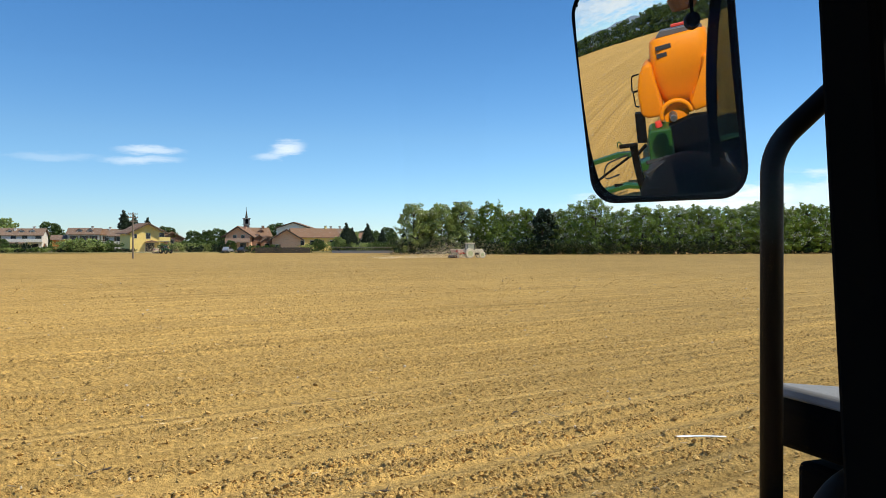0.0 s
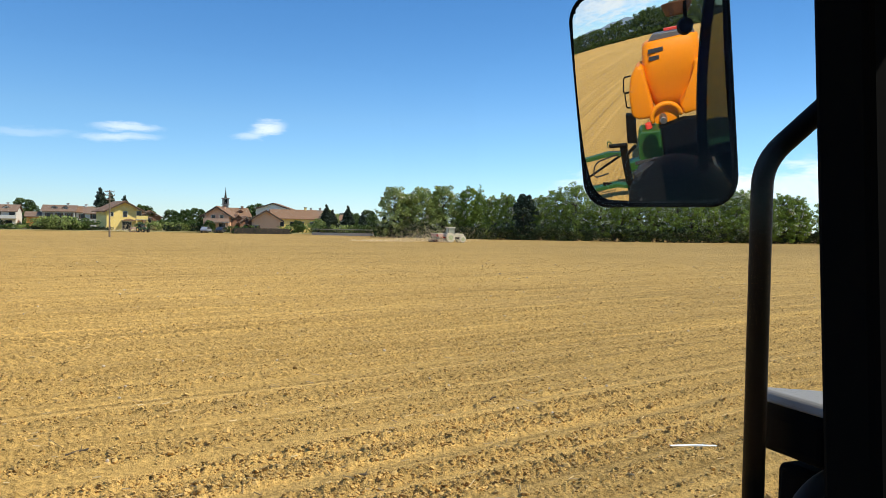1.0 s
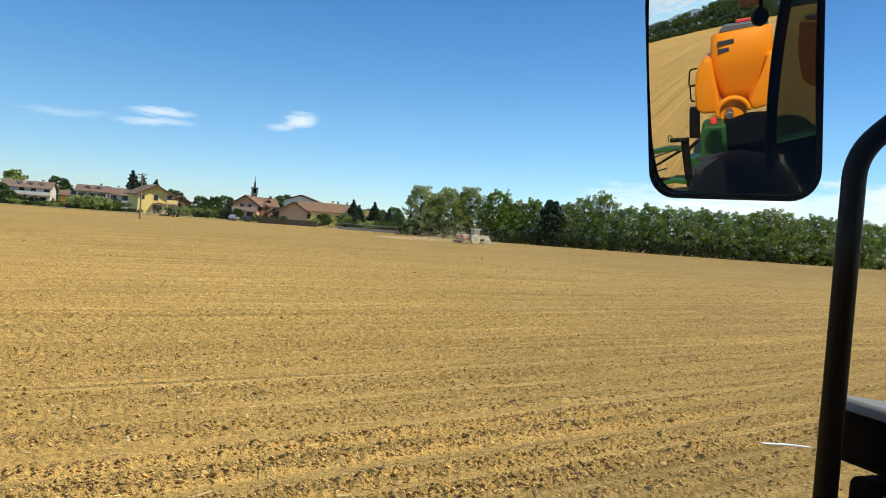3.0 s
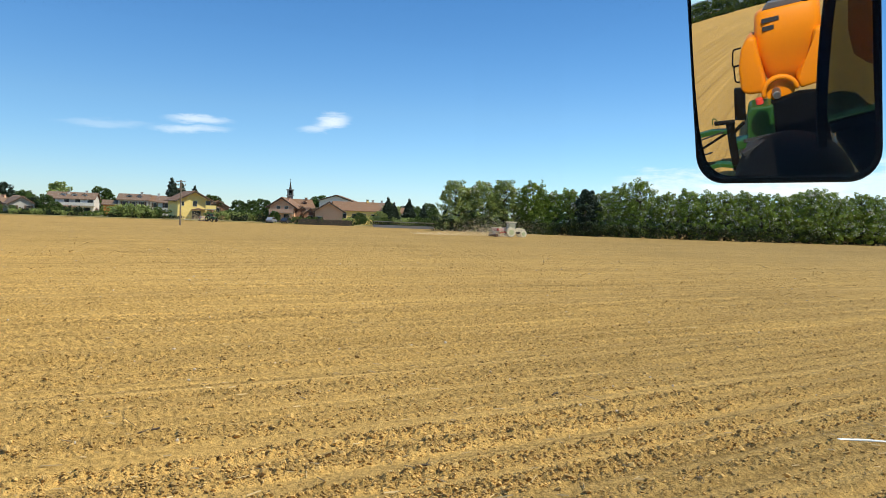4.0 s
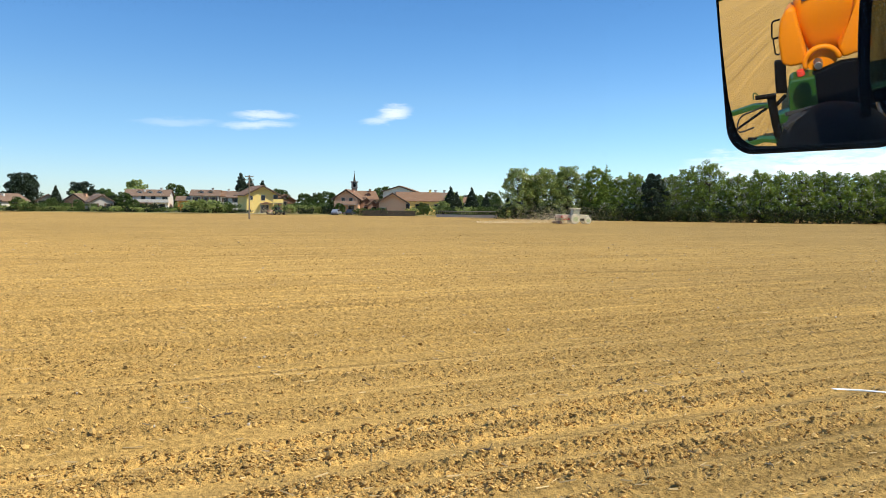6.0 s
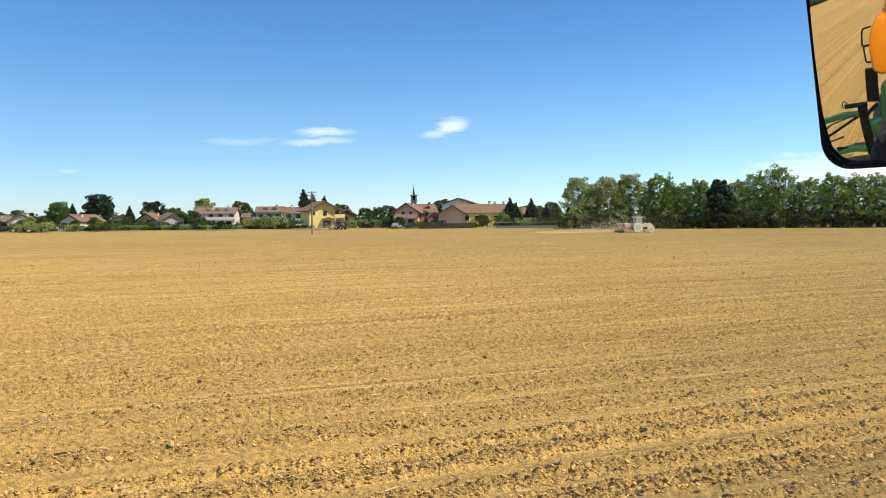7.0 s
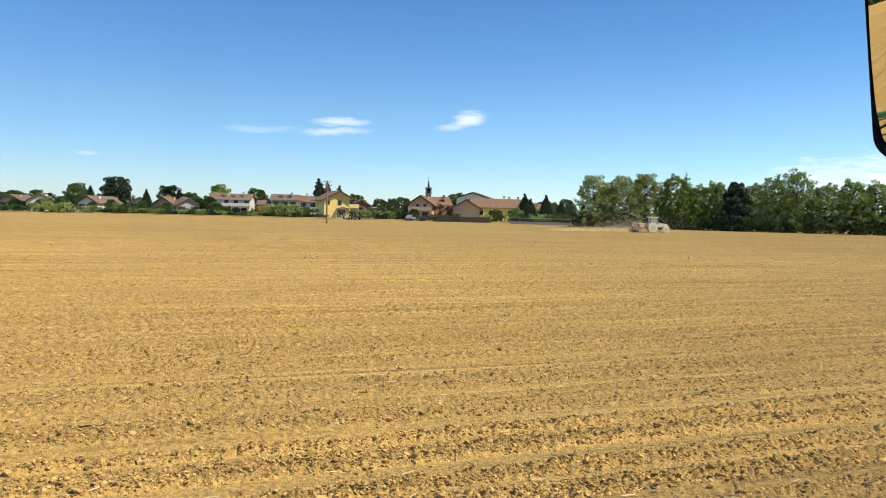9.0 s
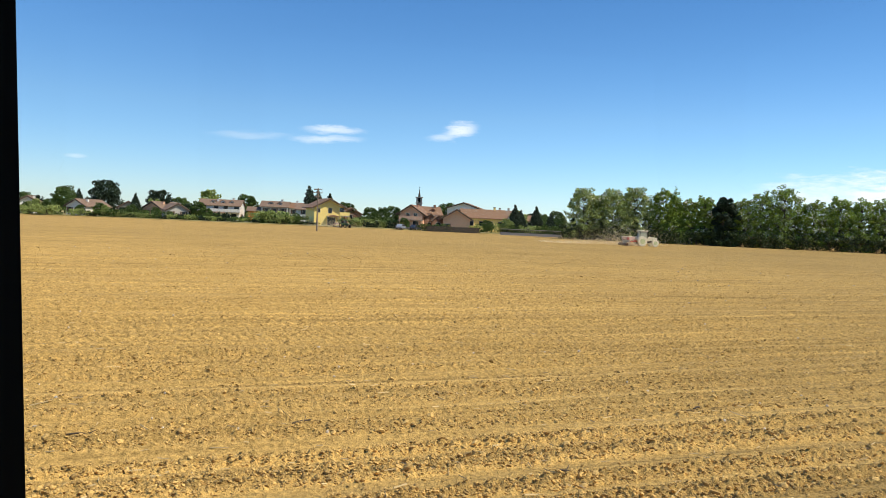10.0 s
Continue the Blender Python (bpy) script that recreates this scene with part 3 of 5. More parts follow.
    # brown cone added in place of the roof overhang above the lamp
    part("beacon", bevelled(rod((-1.22, 0.70, 2.86), (-1.22, 0.70, 2.97), 0.10, 0.15, 20), 0.01), "rust", tr, "brown dusty piece of the rear roof overhang")
    return tr


def build_mirror(tr):
    """A wing mirror: rounded black housing and a convex glass."""
    bl, br, tl = Vector((0.790, 1.095, 2.524)), Vector((0.906, 0.847, 2.523)), Vector((0.725, 1.057, 2.876))
    ux, uy = (br - bl).normalized(), (tl - bl).normalized()
    uy = (uy - ux * uy.dot(ux)).normalized()
    n = ux.cross(uy)
    w, h = (br - bl).length, (tl - bl).length
    mid = bl + ux * w / 2 + uy * h / 2
    m = Matrix([(ux[i], uy[i], n[i], mid[i]) for i in range(3)] + [(0, 0, 0, 1)])

    def outline(a, b, corner, steps=7):
        pts = []
        for cx, cy, start in ((a - corner, b - corner, 0), (-a + corner, b - corner, 90), (-a + corner, -b + corner, 180), (a - corner, -b + corner, 270)):
            pts += [(cx + corner * math.cos(radians(start + 90 * k / steps)), cy + corner * math.sin(radians(start + 90 * k / steps))) for k in range(steps + 1)]
        return pts

    a, b = w / 2, h / 2
    bm = bmesh.new()
    rings = []
    for da, depth, corner in ((0.0095, -0.012, 0.034), (0.0080, 0.001, 0.036), (0.003, 0.003, 0.042), (0.0, 0.0, 0.045), (0.003, -0.010, 0.045), (0.035, -0.045, 0.045), (0.07, -0.06, 0.04)):
        rings.append([bm.verts.new((x, y, depth)) for x, y in outline(a - da, b - da, corner)])
    for p, q in zip(rings, rings[1:]):
        for k in range(len(p)):
            bm.faces.new((p[k], p[(k + 1) % len(p)], q[(k + 1) % len(p)], q[k]))
    bm.faces.new(rings[-1])
    bm.transform(m)
    mirror = part("wing_mirror", bm, "black_plastic", tr, "black rounded wing mirror with convex glass", smooth=False)
    # convex glass, part of a sphere of 1.2 m, set a few degrees lower than its housing
    bm = bmesh.new()
    R, steps = 1.2, 36
    az, dip = radians(25), radians(13.5)
    gn = Vector((-math.cos(az) * math.cos(dip), -math.sin(az) * math.cos(dip), -math.sin(dip)))
    ball = m.inverted() @ (mid + gn * 0.013 - gn * R)
    ga, gb = a - 0.0085, b - 0.0085
    grid = [[bm.verts.new((x, y, ball.z + math.sqrt(R * R - (x - ball.x) ** 2 - (y - ball.y) ** 2))) for x in np.linspace(-ga, ga, steps)] for y in np.linspace(-gb, gb, steps)]
    for i in range(steps - 1):
        for j in range(steps - 1):
            q = (grid[i][j], grid[i][j + 1], grid[i + 1][j + 1], grid[i + 1][j])
            px, py = sum(v.co.x for v in q) / 4, sum(v.co.y for v in q) / 4
            ex, ey = max(0, abs(px) - (ga - 0.035)), max(0, abs(py) - (gb - 0.035))
            if ex * ex + ey * ey < 0.0365 ** 2:
                bm.faces.new(q)
    bm.transform(m)
    part("mirror_glass", bm, "mirror", mirror, "convex mirror glass", smooth=True)
    c = m.translation
    part("mirror_arm", add_tube(bmesh.new(), rounded([c - n * 0.07 + uy * 0.10, c - n * 0.11 + uy * 0.14, c - n * 0.11 + uy * 0.26, (0.96, 0.60, 2.99)], 0.04), 0.013, 12), "black_paint", mirror, smooth=True)


own_tractor = build_own_tractor()
build_mirror(own_tractor)


# ---- the seed drill behind the tractor, seen in the mirror ----
def lofted(levels, power=5.0, steps=40):
    """A moulded tank with rounded corners: levels of (z, y0, y1, x0, x1) from the top down."""
    bm = bmesh.new()
    rings = []
    for z, y0, y1, x0, x1 in levels:
        ring = []
        for k in range(steps):
            a = 2 * math.pi * k / steps
            c, s = math.cos(a), math.sin(a)
            u, v = math.copysign(abs(c) ** (2 / power), c), math.copysign(abs(s) ** (2 / power), s)
            ring.append(bm.verts.new(((x0 + x1) / 2 + u * (x1 - x0) / 2, (y0 + y1) / 2 + v * (y1 - y0) / 2, z)))
        rings.append(ring)
    for p, q in zip(rings, rings[1:]):
        for k in range(steps):
            bm.faces.new((p[k], p[(k + 1) % steps], q[(k + 1) % steps], q[k]))
    bm.faces.new(rings[0])
    bm.faces.new(rings[-1])
    return bm


def build_drill():
    d = thing("seed_drill", pose(0, 0, 0), "orange plastic seed hopper on a green and black drill frame", "seed drill")
    # upper hopper body, its top dipping towards the middle
    hop = part("hopper", lofted([(2.60, 0.22, 1.10, -4.05, -2.98), (2.56, 0.18, 1.16, -4.10, -2.94), (2.25, 0.18, 1.20, -4.10, -2.92), (2.02, 0.20, 1.22, -4.10, -2.94), (1.72, 0.34, 1.14, -4.0, -3.06), (1.36, 0.52, 1.04, -3.8, -3.12)]), "hopper", d, "bright orange moulded hopper", smooth=True)
    part("flank", bevelled(prism([(1.16, 2.28), (1.28, 2.30), (1.40, 2.16), (1.48, 1.90), (1.51, 1.55), (1.40, 1.47), (1.12, 1.45), (1.10, 1.60)], -3.6, -2.84, "x"), 0.06, 3), "hopper", hop, smooth=True)
    part("flank", bevelled(prism([(0.34, 2.20), (0.20, 2.22), (0.18, 1.42), (0.62, 1.38), (0.66, 1.56), (0.44, 1.80)], -3.4, -2.86, "x"), 0.05, 3), "hopper", hop, smooth=True)
    bm = bmesh.new()
    arch = [(-2.83, 0.92 + 0.25 * math.cos(radians(a)), 1.43 + 0.22 * math.sin(radians(a))) for a in range(-10, 191, 12)]
    add_tube(bm, arch, 0.04, 10)
    part("fan_arch", bm, "hopper", hop, smooth=True)
    part("fan_well", rod((-2.95, 0.92, 1.43), (-2.90, 0.92, 1.43), 0.22, seg=28), "hopper", hop)
    part("metering_unit", bevelled(rod((-2.88, 0.98, 1.42), (-2.72, 0.98, 1.42), 0.075, 0.06, 18), 0.01), "steel", d)
    part("lid", bevelled(prism([(0.26, 2.585), (0.28, 2.66), (0.94, 2.70), (1.04, 2.60)], -3.95, -3.04, "x"), 0.015), "lid", hop, "dark grey hopper lid")
    far_hop = part("hopper", bevelled(prism([(-1.40, 2.60), (-0.45, 2.52), (-0.42, 1.9), (-0.50, 1.36), (-1.34, 1.38), (-1.58, 2.10), (-1.50, 2.52)], -4.1, -2.94, "x"), 0.05, 3), "hopper", d, "bright orange moulded hopper")
    part("lid", bevelled(prism([(-1.38, 2.61), (-1.3, 2.68), (-0.52, 2.60), (-0.52, 2.53)], -3.95, -3.0, "x"), 0.015), "lid", far_hop, "dark grey hopper lid")
    part("lid_handle", bevelled(prism([(0.40, 2.69), (0.76, 2.70), (0.76, 2.75), (0.40, 2.74)], -3.2, -3.08, "x"), 0.01), "red", hop, "red lid handle")
    for k in range(2):
        z = 2.17 - 0.24 * k
        part("grab_handle", add_tube(bmesh.new(), rounded([(-2.95, 1.40 + 0.06 * k, z), (-2.95, 1.53 + 0.03 * k, z), (-2.95, 1.58, z - 0.24), (-2.95, 1.48 + 0.03 * k, z - 0.25)], 0.04), 0.013, 10), "black_paint", d, smooth=True)
    for row, y0, wd in ((2.46, 1.05, 0.25), (2.35, 1.05, 0.17)):
        part("lettering_bar", box((-2.975, y0 - wd, row - 0.032), (-2.922, y0, row + 0.032), 0.004), "letter", hop, "dark printed bar")
    part("front_cover", bevelled(prism([(0.34, 1.34), (0.66, 1.39), (1.12, 1.33), (1.30, 0.45), (0.34, 0.40)], -2.82, -2.68, "x"), 0.02), "black_plastic", d, "matt black front cover")
    part("tank", bevelled(prism([(1.06, 1.33), (1.40, 1.37), (1.46, 1.32), (1.68, 0.55), (1.20, 0.45)], -2.95, -2.60, "x"), 0.03), "green_paint", d, "green painted tank")
    part("tank_cap", bevelled(rod((-2.72, 1.25, 1.36), (-2.72, 1.25, 1.44), 0.065, 0.055, 16), 0.008), "red", d)
    part("side_plate", bevelled(prism([(1.44, 1.58), (1.62, 1.61), (1.74, 1.12), (1.56, 1.08)], -2.98, -2.88, 'x'), 0.012), "black_paint", d)
    part("main_beam", box((-3.15, -3.2, 0.56), (-2.95, 1.9, 0.72), 0.015), "green_paint", d)
    post = part("marker_post", bevelled(prism([(1.77, 1.08), (1.91, 1.11), (2.10, 0.22), (1.95, 0.20)], -2.98, -2.86, 'x'), 0.012), "black_paint", d)
    part("pivot", rod((-2.84, 1.74, 1.12), (-2.84, 2.10, 1.16), 0.035, seg=12), "black_paint", post)
    part("hook", add_tube(bmesh.new(), rounded([(-2.84, 2.02, 1.14), (-2.84, 2.06, 1.24), (-2.84, 2.12, 1.24), (-2.84, 2.14, 1.14)], 0.03), 0.010, 8), "green_paint", post)
    part("marker_arm", bevelled(prism([(1.90, 0.99), (2.2, 1.04), (4.2, 0.92), (4.2, 0.87), (2.2, 0.97), (1.90, 0.92)], -2.95, -2.87, "x"), 0.008), "green_paint", d, "green folding marker arm")
    part("lower_arm", bevelled(prism([(1.80, 0.28), (2.3, 0.42), (4.2, 0.34), (4.2, 0.29), (2.3, 0.35), (1.80, 0.20)], -2.96, -2.86, "x"), 0.008), "green_paint", d, "green lower marker arm")
    part("brace", rod((-2.90, 1.90, 0.95), (-2.90, 3.1, 0.55), 0.022), "black_paint", d)
    part("brace", rod((-2.90, 1.60, 1.05), (-2.90, 1.95, 0.85), 0.03), "black_paint", d)
    part("brace", rod((-2.92, 1.88, 0.26), (-2.92, 2.6, 0.42), 0.045), "black_paint", d)
    part("hose", add_tube(bmesh.new(), rounded([(-2.86, 2.0, 0.98), (-2.84, 2.55, 0.92), (-2.84, 2.75, 0.62), (-2.86, 2.35, 0.66)], 0.16), 0.014, 8), "rubber", d, smooth=True)
    for k in range(10):
        y = 1.7 - 0.37 * k
        part("coulter", bevelled(rod((-3.3, y - 0.015, 0.17), (-3.3, y + 0.015, 0.17), 0.19, seg=18), 0.003, 1), "steel", d)
        part("coulter_arm", rod((-3.05, y, 0.58), (-3.3, y, 0.17), 0.022), "green_paint", d)


build_drill()


# ---- trees and bushes ----
def leaf_mesh(name, centres, radii, per, size, material, parent, rng, squash=0.8):
    """Leaf sprays: small bent quads gathered in clumps round the given centres."""
    blocks = []
    for c, r in zip(centres, radii):
        k = max(6, int(per * (r / np.mean(radii)) ** 2))
        d = rng.normal(size=(k, 3))
        d /= np.linalg.norm(d, axis=1, keepdims=True)
        q = c + d * (r * rng.uniform(0.35, 1.0, (k, 1)) ** 0.6) * (1, 1, squash)
        s = size * rng.uniform(0.6, 1.35, (k, 1))
        nrm = d * 0.6 + rng.normal(size=(k, 3)) * 0.6 + (0, 0, 0.35)
        nrm /= np.linalg.norm(nrm, axis=1, keepdims=True)
        u = np.cross(nrm, rng.normal(size=(k, 3)))
        u /= np.linalg.norm(u, axis=1, keepdims=True)
        v = np.cross(nrm, u) * 0.62
        blocks.append(np.stack([q - u * s, q - v * s + nrm * s * 0.12, q + u * s, q + v * s + nrm * s * 0.12], 1).reshape(-1, 3))
    verts = np.concatenate(blocks)
    faces = np.arange(len(verts)).reshape(-1, 4).tolist()
    return from_data(name, verts, faces, material, parent)


def tree(name, m, label, height, width, bare, leaves, seed, per=34, clumps=70, size=0.24, shape="round", group="", clump=(0.055, 0.125), blossom=0):
    """A broad-leaved tree (round, tall) or a conifer (cone): tapered trunk with limbs, and a crown of leaf sprays."""
    rng = np.random.default_rng(seed)
    t = thing(name, m, label, "tree", group)
    bm = bmesh.new()
    top = height * (0.8 if shape != "cone" else 0.95)
    lean = rng.normal(0, 0.03, 2)
    path = [(lean[0] * z + 0.08 * math.sin(z), lean[1] * z, z) for z in np.linspace(0, top, 6)]
    base_r = 0.018 * height + 0.04
    for k, (a, b) in enumerate(zip(path, path[1:])):
        add_rod(bm, a, b, base_r * (1 - k / 6), base_r * (1 - (k + 1) / 6), 7)
    centres, radii = [], []
    lo = height * bare
    for k in range(clumps):
        f = rng.random()
        z = lo + (height - lo) * f
        if shape == "cone":
            reach = width / 2 * (1 - f) ** 0.85 + 0.08
            rad = 0.42 * width / 2 * (1.15 - f) + 0.14
        else:
            g = (f - 0.42) / 0.62
            reach = width / 2 * math.sqrt(max(0.04, 1 - g * g)) * rng.uniform(0.7, 1.15)
            rad = width * rng.uniform(*clump)
        a = rng.uniform(0, 2 * math.pi)
        q = reach * math.sqrt(rng.uniform(0.12, 1.0))
        c = np.array([q * math.cos(a), q * math.sin(a), z - 0.10 * q + (0.09 * height * rng.random() ** 3 if f > 0.75 else 0)])
        centres.append(c)
        radii.append(rad)
        if k % 4 == 0 and shape != "cone":
            s = path[min(5, max(1, int(6 * 0.75 * c[2] / top)))]
            add_rod(bm, s, tuple(c), base_r * 0.28, base_r * 0.07, 5)
    part("trunk", bm, "bark", t)
    leaf_mesh("crown", centres, radii, per, size, leaves, t, rng)
    if blossom:
        pick = rng.choice(len(centres), blossom, replace=False)
        leaf_mesh("blossom", [centres[k] for k in pick], [radii[k] * 1.2 for k in pick], 13, size * 0.95, "blossom", t, rng)
    return t


def bush(name, m, label, height, width, leaves, seed, group="", depth=None):
    rng = np.random.default_rng(seed)
    t = thing(name, m, label, "bush", group)
    bm = bmesh.new()
    for k in range(5):
        add_rod(bm, (0.1 * k - 0.2, 0, -0.05), (rng.normal(0, width * 0.22), rng.normal(0, width * 0.15), height * 0.6), 0.04, 0.015, 5)
    part("stems", bm, "bark", t)
    cs, rs = [], []
    for k in range(int(16 + 5 * width)):
        cs.append(np.array([rng.uniform(-0.5, 0.5) * width, rng.uniform(-0.5, 0.5) * (depth or width), height * rng.uniform(0.12, 0.82)]))
        rs.append(height * rng.uniform(0.16, 0.24))
    leaf_mesh("foliage", cs, rs, 26, 0.17, leaves, t, rng)
    return t


def turned(x, y, turn=0.0, size=1.0, tall=1.0):
    return Matrix.LocRotScale((x, y, -0.02), Euler((0, 0, turn)), (size, size, size * tall))


def place_copy(src, x, y, turn, size, tall=1.0):
    ob = copy_thing(src, Matrix.Translation((x, y, -0.02)) @ Matrix.Rotation(turn, 4, "Z"))
    ob.scale = (size, size, size * tall)
    return ob


def build_tree_row():
    rng = np.random.default_rng(21)
    label = "leafy green field-edge tree with dense sunlit crown"
    g = "trees along the field edge"
    kinds = [tree("robinia_tree", turned(45.4, 150, 0.3), label, 10.2, 9.0, 0.04, "leaf_b", 31, 30, 330, 0.18, group=g, clump=(0.035, 0.085), blossom=30),
             tree("robinia_tree", turned(61.5, 146, 1.0), label, 10.6, 6.6, 0.06, "leaf_a", 32, 30, 330, 0.18, group=g, clump=(0.035, 0.085), blossom=50),
             tree("robinia_tree", turned(83.0, 137, 2.0), label, 11.8, 9.0, 0.04, "leaf_a", 33, 30, 330, 0.18, group=g, clump=(0.035, 0.085), blossom=40),
             tree("robinia_tree", turned(100.0, 131, 0.7), label, 9.9, 7.4, 0.12, "leaf_a", 34, 30, 330, 0.18, group=g, clump=(0.035, 0.085), blossom=80)]
    spots = [(0, 51.5, 149.0, 0.98), (0, 56.0, 148.2, 1.0), (3, 48.8, 152.5, 0.9), (1, 66.0, 143.8, 0.84), (1, 69.0, 142.6, 0.88), (3, 75.5, 140.0, 0.96),
             (2, 79.2, 139.0, 0.92), (3, 88.0, 134.6, 0.98), (3, 92.2, 133.2, 1.0), (2, 96.3, 132.0, 0.86), (1, 104.5, 130.4, 0.95), (3, 108.6, 130.0, 1.0),
             (3, 112.8, 129.6, 1.0), (1, 116.6, 129.6, 1.02), (3, 120.5, 129.3, 1.12), (2, 125.0, 129.0, 0.95), (3, 129.2, 128.8, 1.02), (1, 133.5, 128.4, 1.05),
             (3, 137.5, 128.2, 1.02), (2, 147.0, 128.0, 0.95), (3, 151.0, 128.0, 1.0), (2, 156.0, 127.6, 1.0), (3, 161.0, 127.0, 1.05), (1, 166.0, 127.0, 1.0),
             (2, 172.0, 126.0, 1.0), (3, 178.0, 126.0, 1.05), (2, 185.0, 125.0, 1.0)]
    for k, x, y, s in spots:
        place_copy(kinds[k], x, y, rng.uniform(0, 6.28), s * rng.uniform(0.97, 1.03), rng.uniform(0.95, 1.04))
    for k in range(19):                                   # a second, looser row behind
        place_copy(kinds[(k * 2 + 1) % 4], 50 + 5.4 * k + rng.uniform(-1.5, 1.5), 154.5 - 0.95 * k, rng.uniform(0, 6.28), rng.uniform(0.78, 0.9))
    tree("yew_tree", turned(71.5, 139.2), "dark evergreen tree standing out of the hedgerow", 9.0, 6.2, 0.0, "leaf_c", 41, 80, 120, 0.26, "round")
    tree("poplar_tree", turned(63.6, 145.0), "pointed green tree rising out of the hedgerow", 11.2, 6.6, 0.02, "leaf_a", 43, 44, 200, 0.18, "cone", g)
    # dark bushes added behind the trunks, their colour standing in for shade in the row
    mass = bush("hedge_bush", turned(47, 152.0), "tall bush in near-black leaves standing in for shade inside the tree row", 6.4, 6.0, "leaf_c", 52, "bushes under the tree row")
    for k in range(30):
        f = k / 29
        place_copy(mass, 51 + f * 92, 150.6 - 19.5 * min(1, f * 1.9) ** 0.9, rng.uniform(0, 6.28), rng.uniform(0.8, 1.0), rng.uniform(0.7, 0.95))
    # low bushes whose leaf colour carries the shade beneath the crowns
    under = bush("hedge_bush", turned(42.5, 149.5), "hedge bush under the trees with shade put into its dark leaf colour", 3.4, 4.6, "leaf_e", 51, "bushes under the tree row")
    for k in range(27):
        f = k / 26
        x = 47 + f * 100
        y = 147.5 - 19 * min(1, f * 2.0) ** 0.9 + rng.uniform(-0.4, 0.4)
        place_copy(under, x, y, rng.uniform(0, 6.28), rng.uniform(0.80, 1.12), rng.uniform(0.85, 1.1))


build_tree_row()


# ---- houses ----
def gable_house(name, x, y, turn, w, d, eave, ridge, wall, roof, label, openings=(), chimneys=(), shutters=True, group="", over=0.5, balcony=None):
    """A house whose gable end, w wide, faces local -y and whose ridge runs back over d. openings: (u, sill, width, height) on the gable end; u from its middle."""
    h = thing(name, turned(x, y, turn), label, "house", group)
    a = w / 2
    part("wall", prism([(-a, -0.1), (a, -0.1), (a, eave), (0, ridge), (-a, eave)], 0, d, "y"), wall, h)
    slope = (ridge - eave) / a
    for s in (-1, 1):
        lowx, lowz = s * (a + over), eave - slope * over
        part("roof", prism([(0, ridge + 0.02), (lowx, lowz + 0.02), (lowx, lowz + 0.20), (0, ridge + 0.22)], -over, d + over, "y"), roof, h)
        part("bargeboard", prism([(0, ridge - 0.22), (lowx, lowz - 0.22), (lowx, lowz + 0.05), (0, ridge + 0.05)], -over - 0.06, -over - 0.005, "y"), "dark_wood", h)
        part("soffit", prism([(0, ridge - 0.10), (lowx, lowz - 0.10), (lowx, lowz + 0.015), (0, ridge + 0.015)], -over, -0.01, "y"), "dark_wood", h)
    for u, sill, ow, oh in openings:
        wdw = part("window", box((u - ow / 2 - 0.07, -0.05, sill - 0.07), (u + ow / 2 + 0.07, 0.02, sill + oh + 0.07)), "plaster_trim", h)
        part("pane", box((u - ow / 2, -0.07, sill), (u + ow / 2, -0.03, sill + oh)), "pane", wdw)
        if shutters and ow < 1.6:
            for s in (-1, 1):
                part("shutter", box((u + s * (ow / 2 + 0.27) - 0.22, -0.09, sill - 0.04), (u + s * (ow / 2 + 0.27) + 0.22, -0.05, sill + oh + 0.04), 0.01), "shutter", wdw)
    for u, v in chimneys:
        z = ridge - slope * abs(u)
        ch = part("chimney", box((u - 0.3, v - 0.3, z - 0.3), (u + 0.3, v + 0.3, z + 0.8), 0.02), wall, h)
        part("cap", box((u - 0.4, v - 0.4, z + 0.82), (u + 0.4, v + 0.4, z + 0.92), 0.02), "tiles", ch)
    if balcony:
        u0, u1, z = balcony
        bal = part("balcony", box((u0, -1.3, z - 0.16), (u1, -0.02, z), 0.01), "concrete", h)
        part("railing", box((u0, -1.3, z + 0.01), (u1, -1.24, z + 0.95), 0.01), wall, bal)
        for u in (u0 + 0.15, u1 - 0.15):
            part("pillar", box((u - 0.12, -1.28, -0.1), (u + 0.12, -1.02, z - 0.165)), wall, bal)
    return h


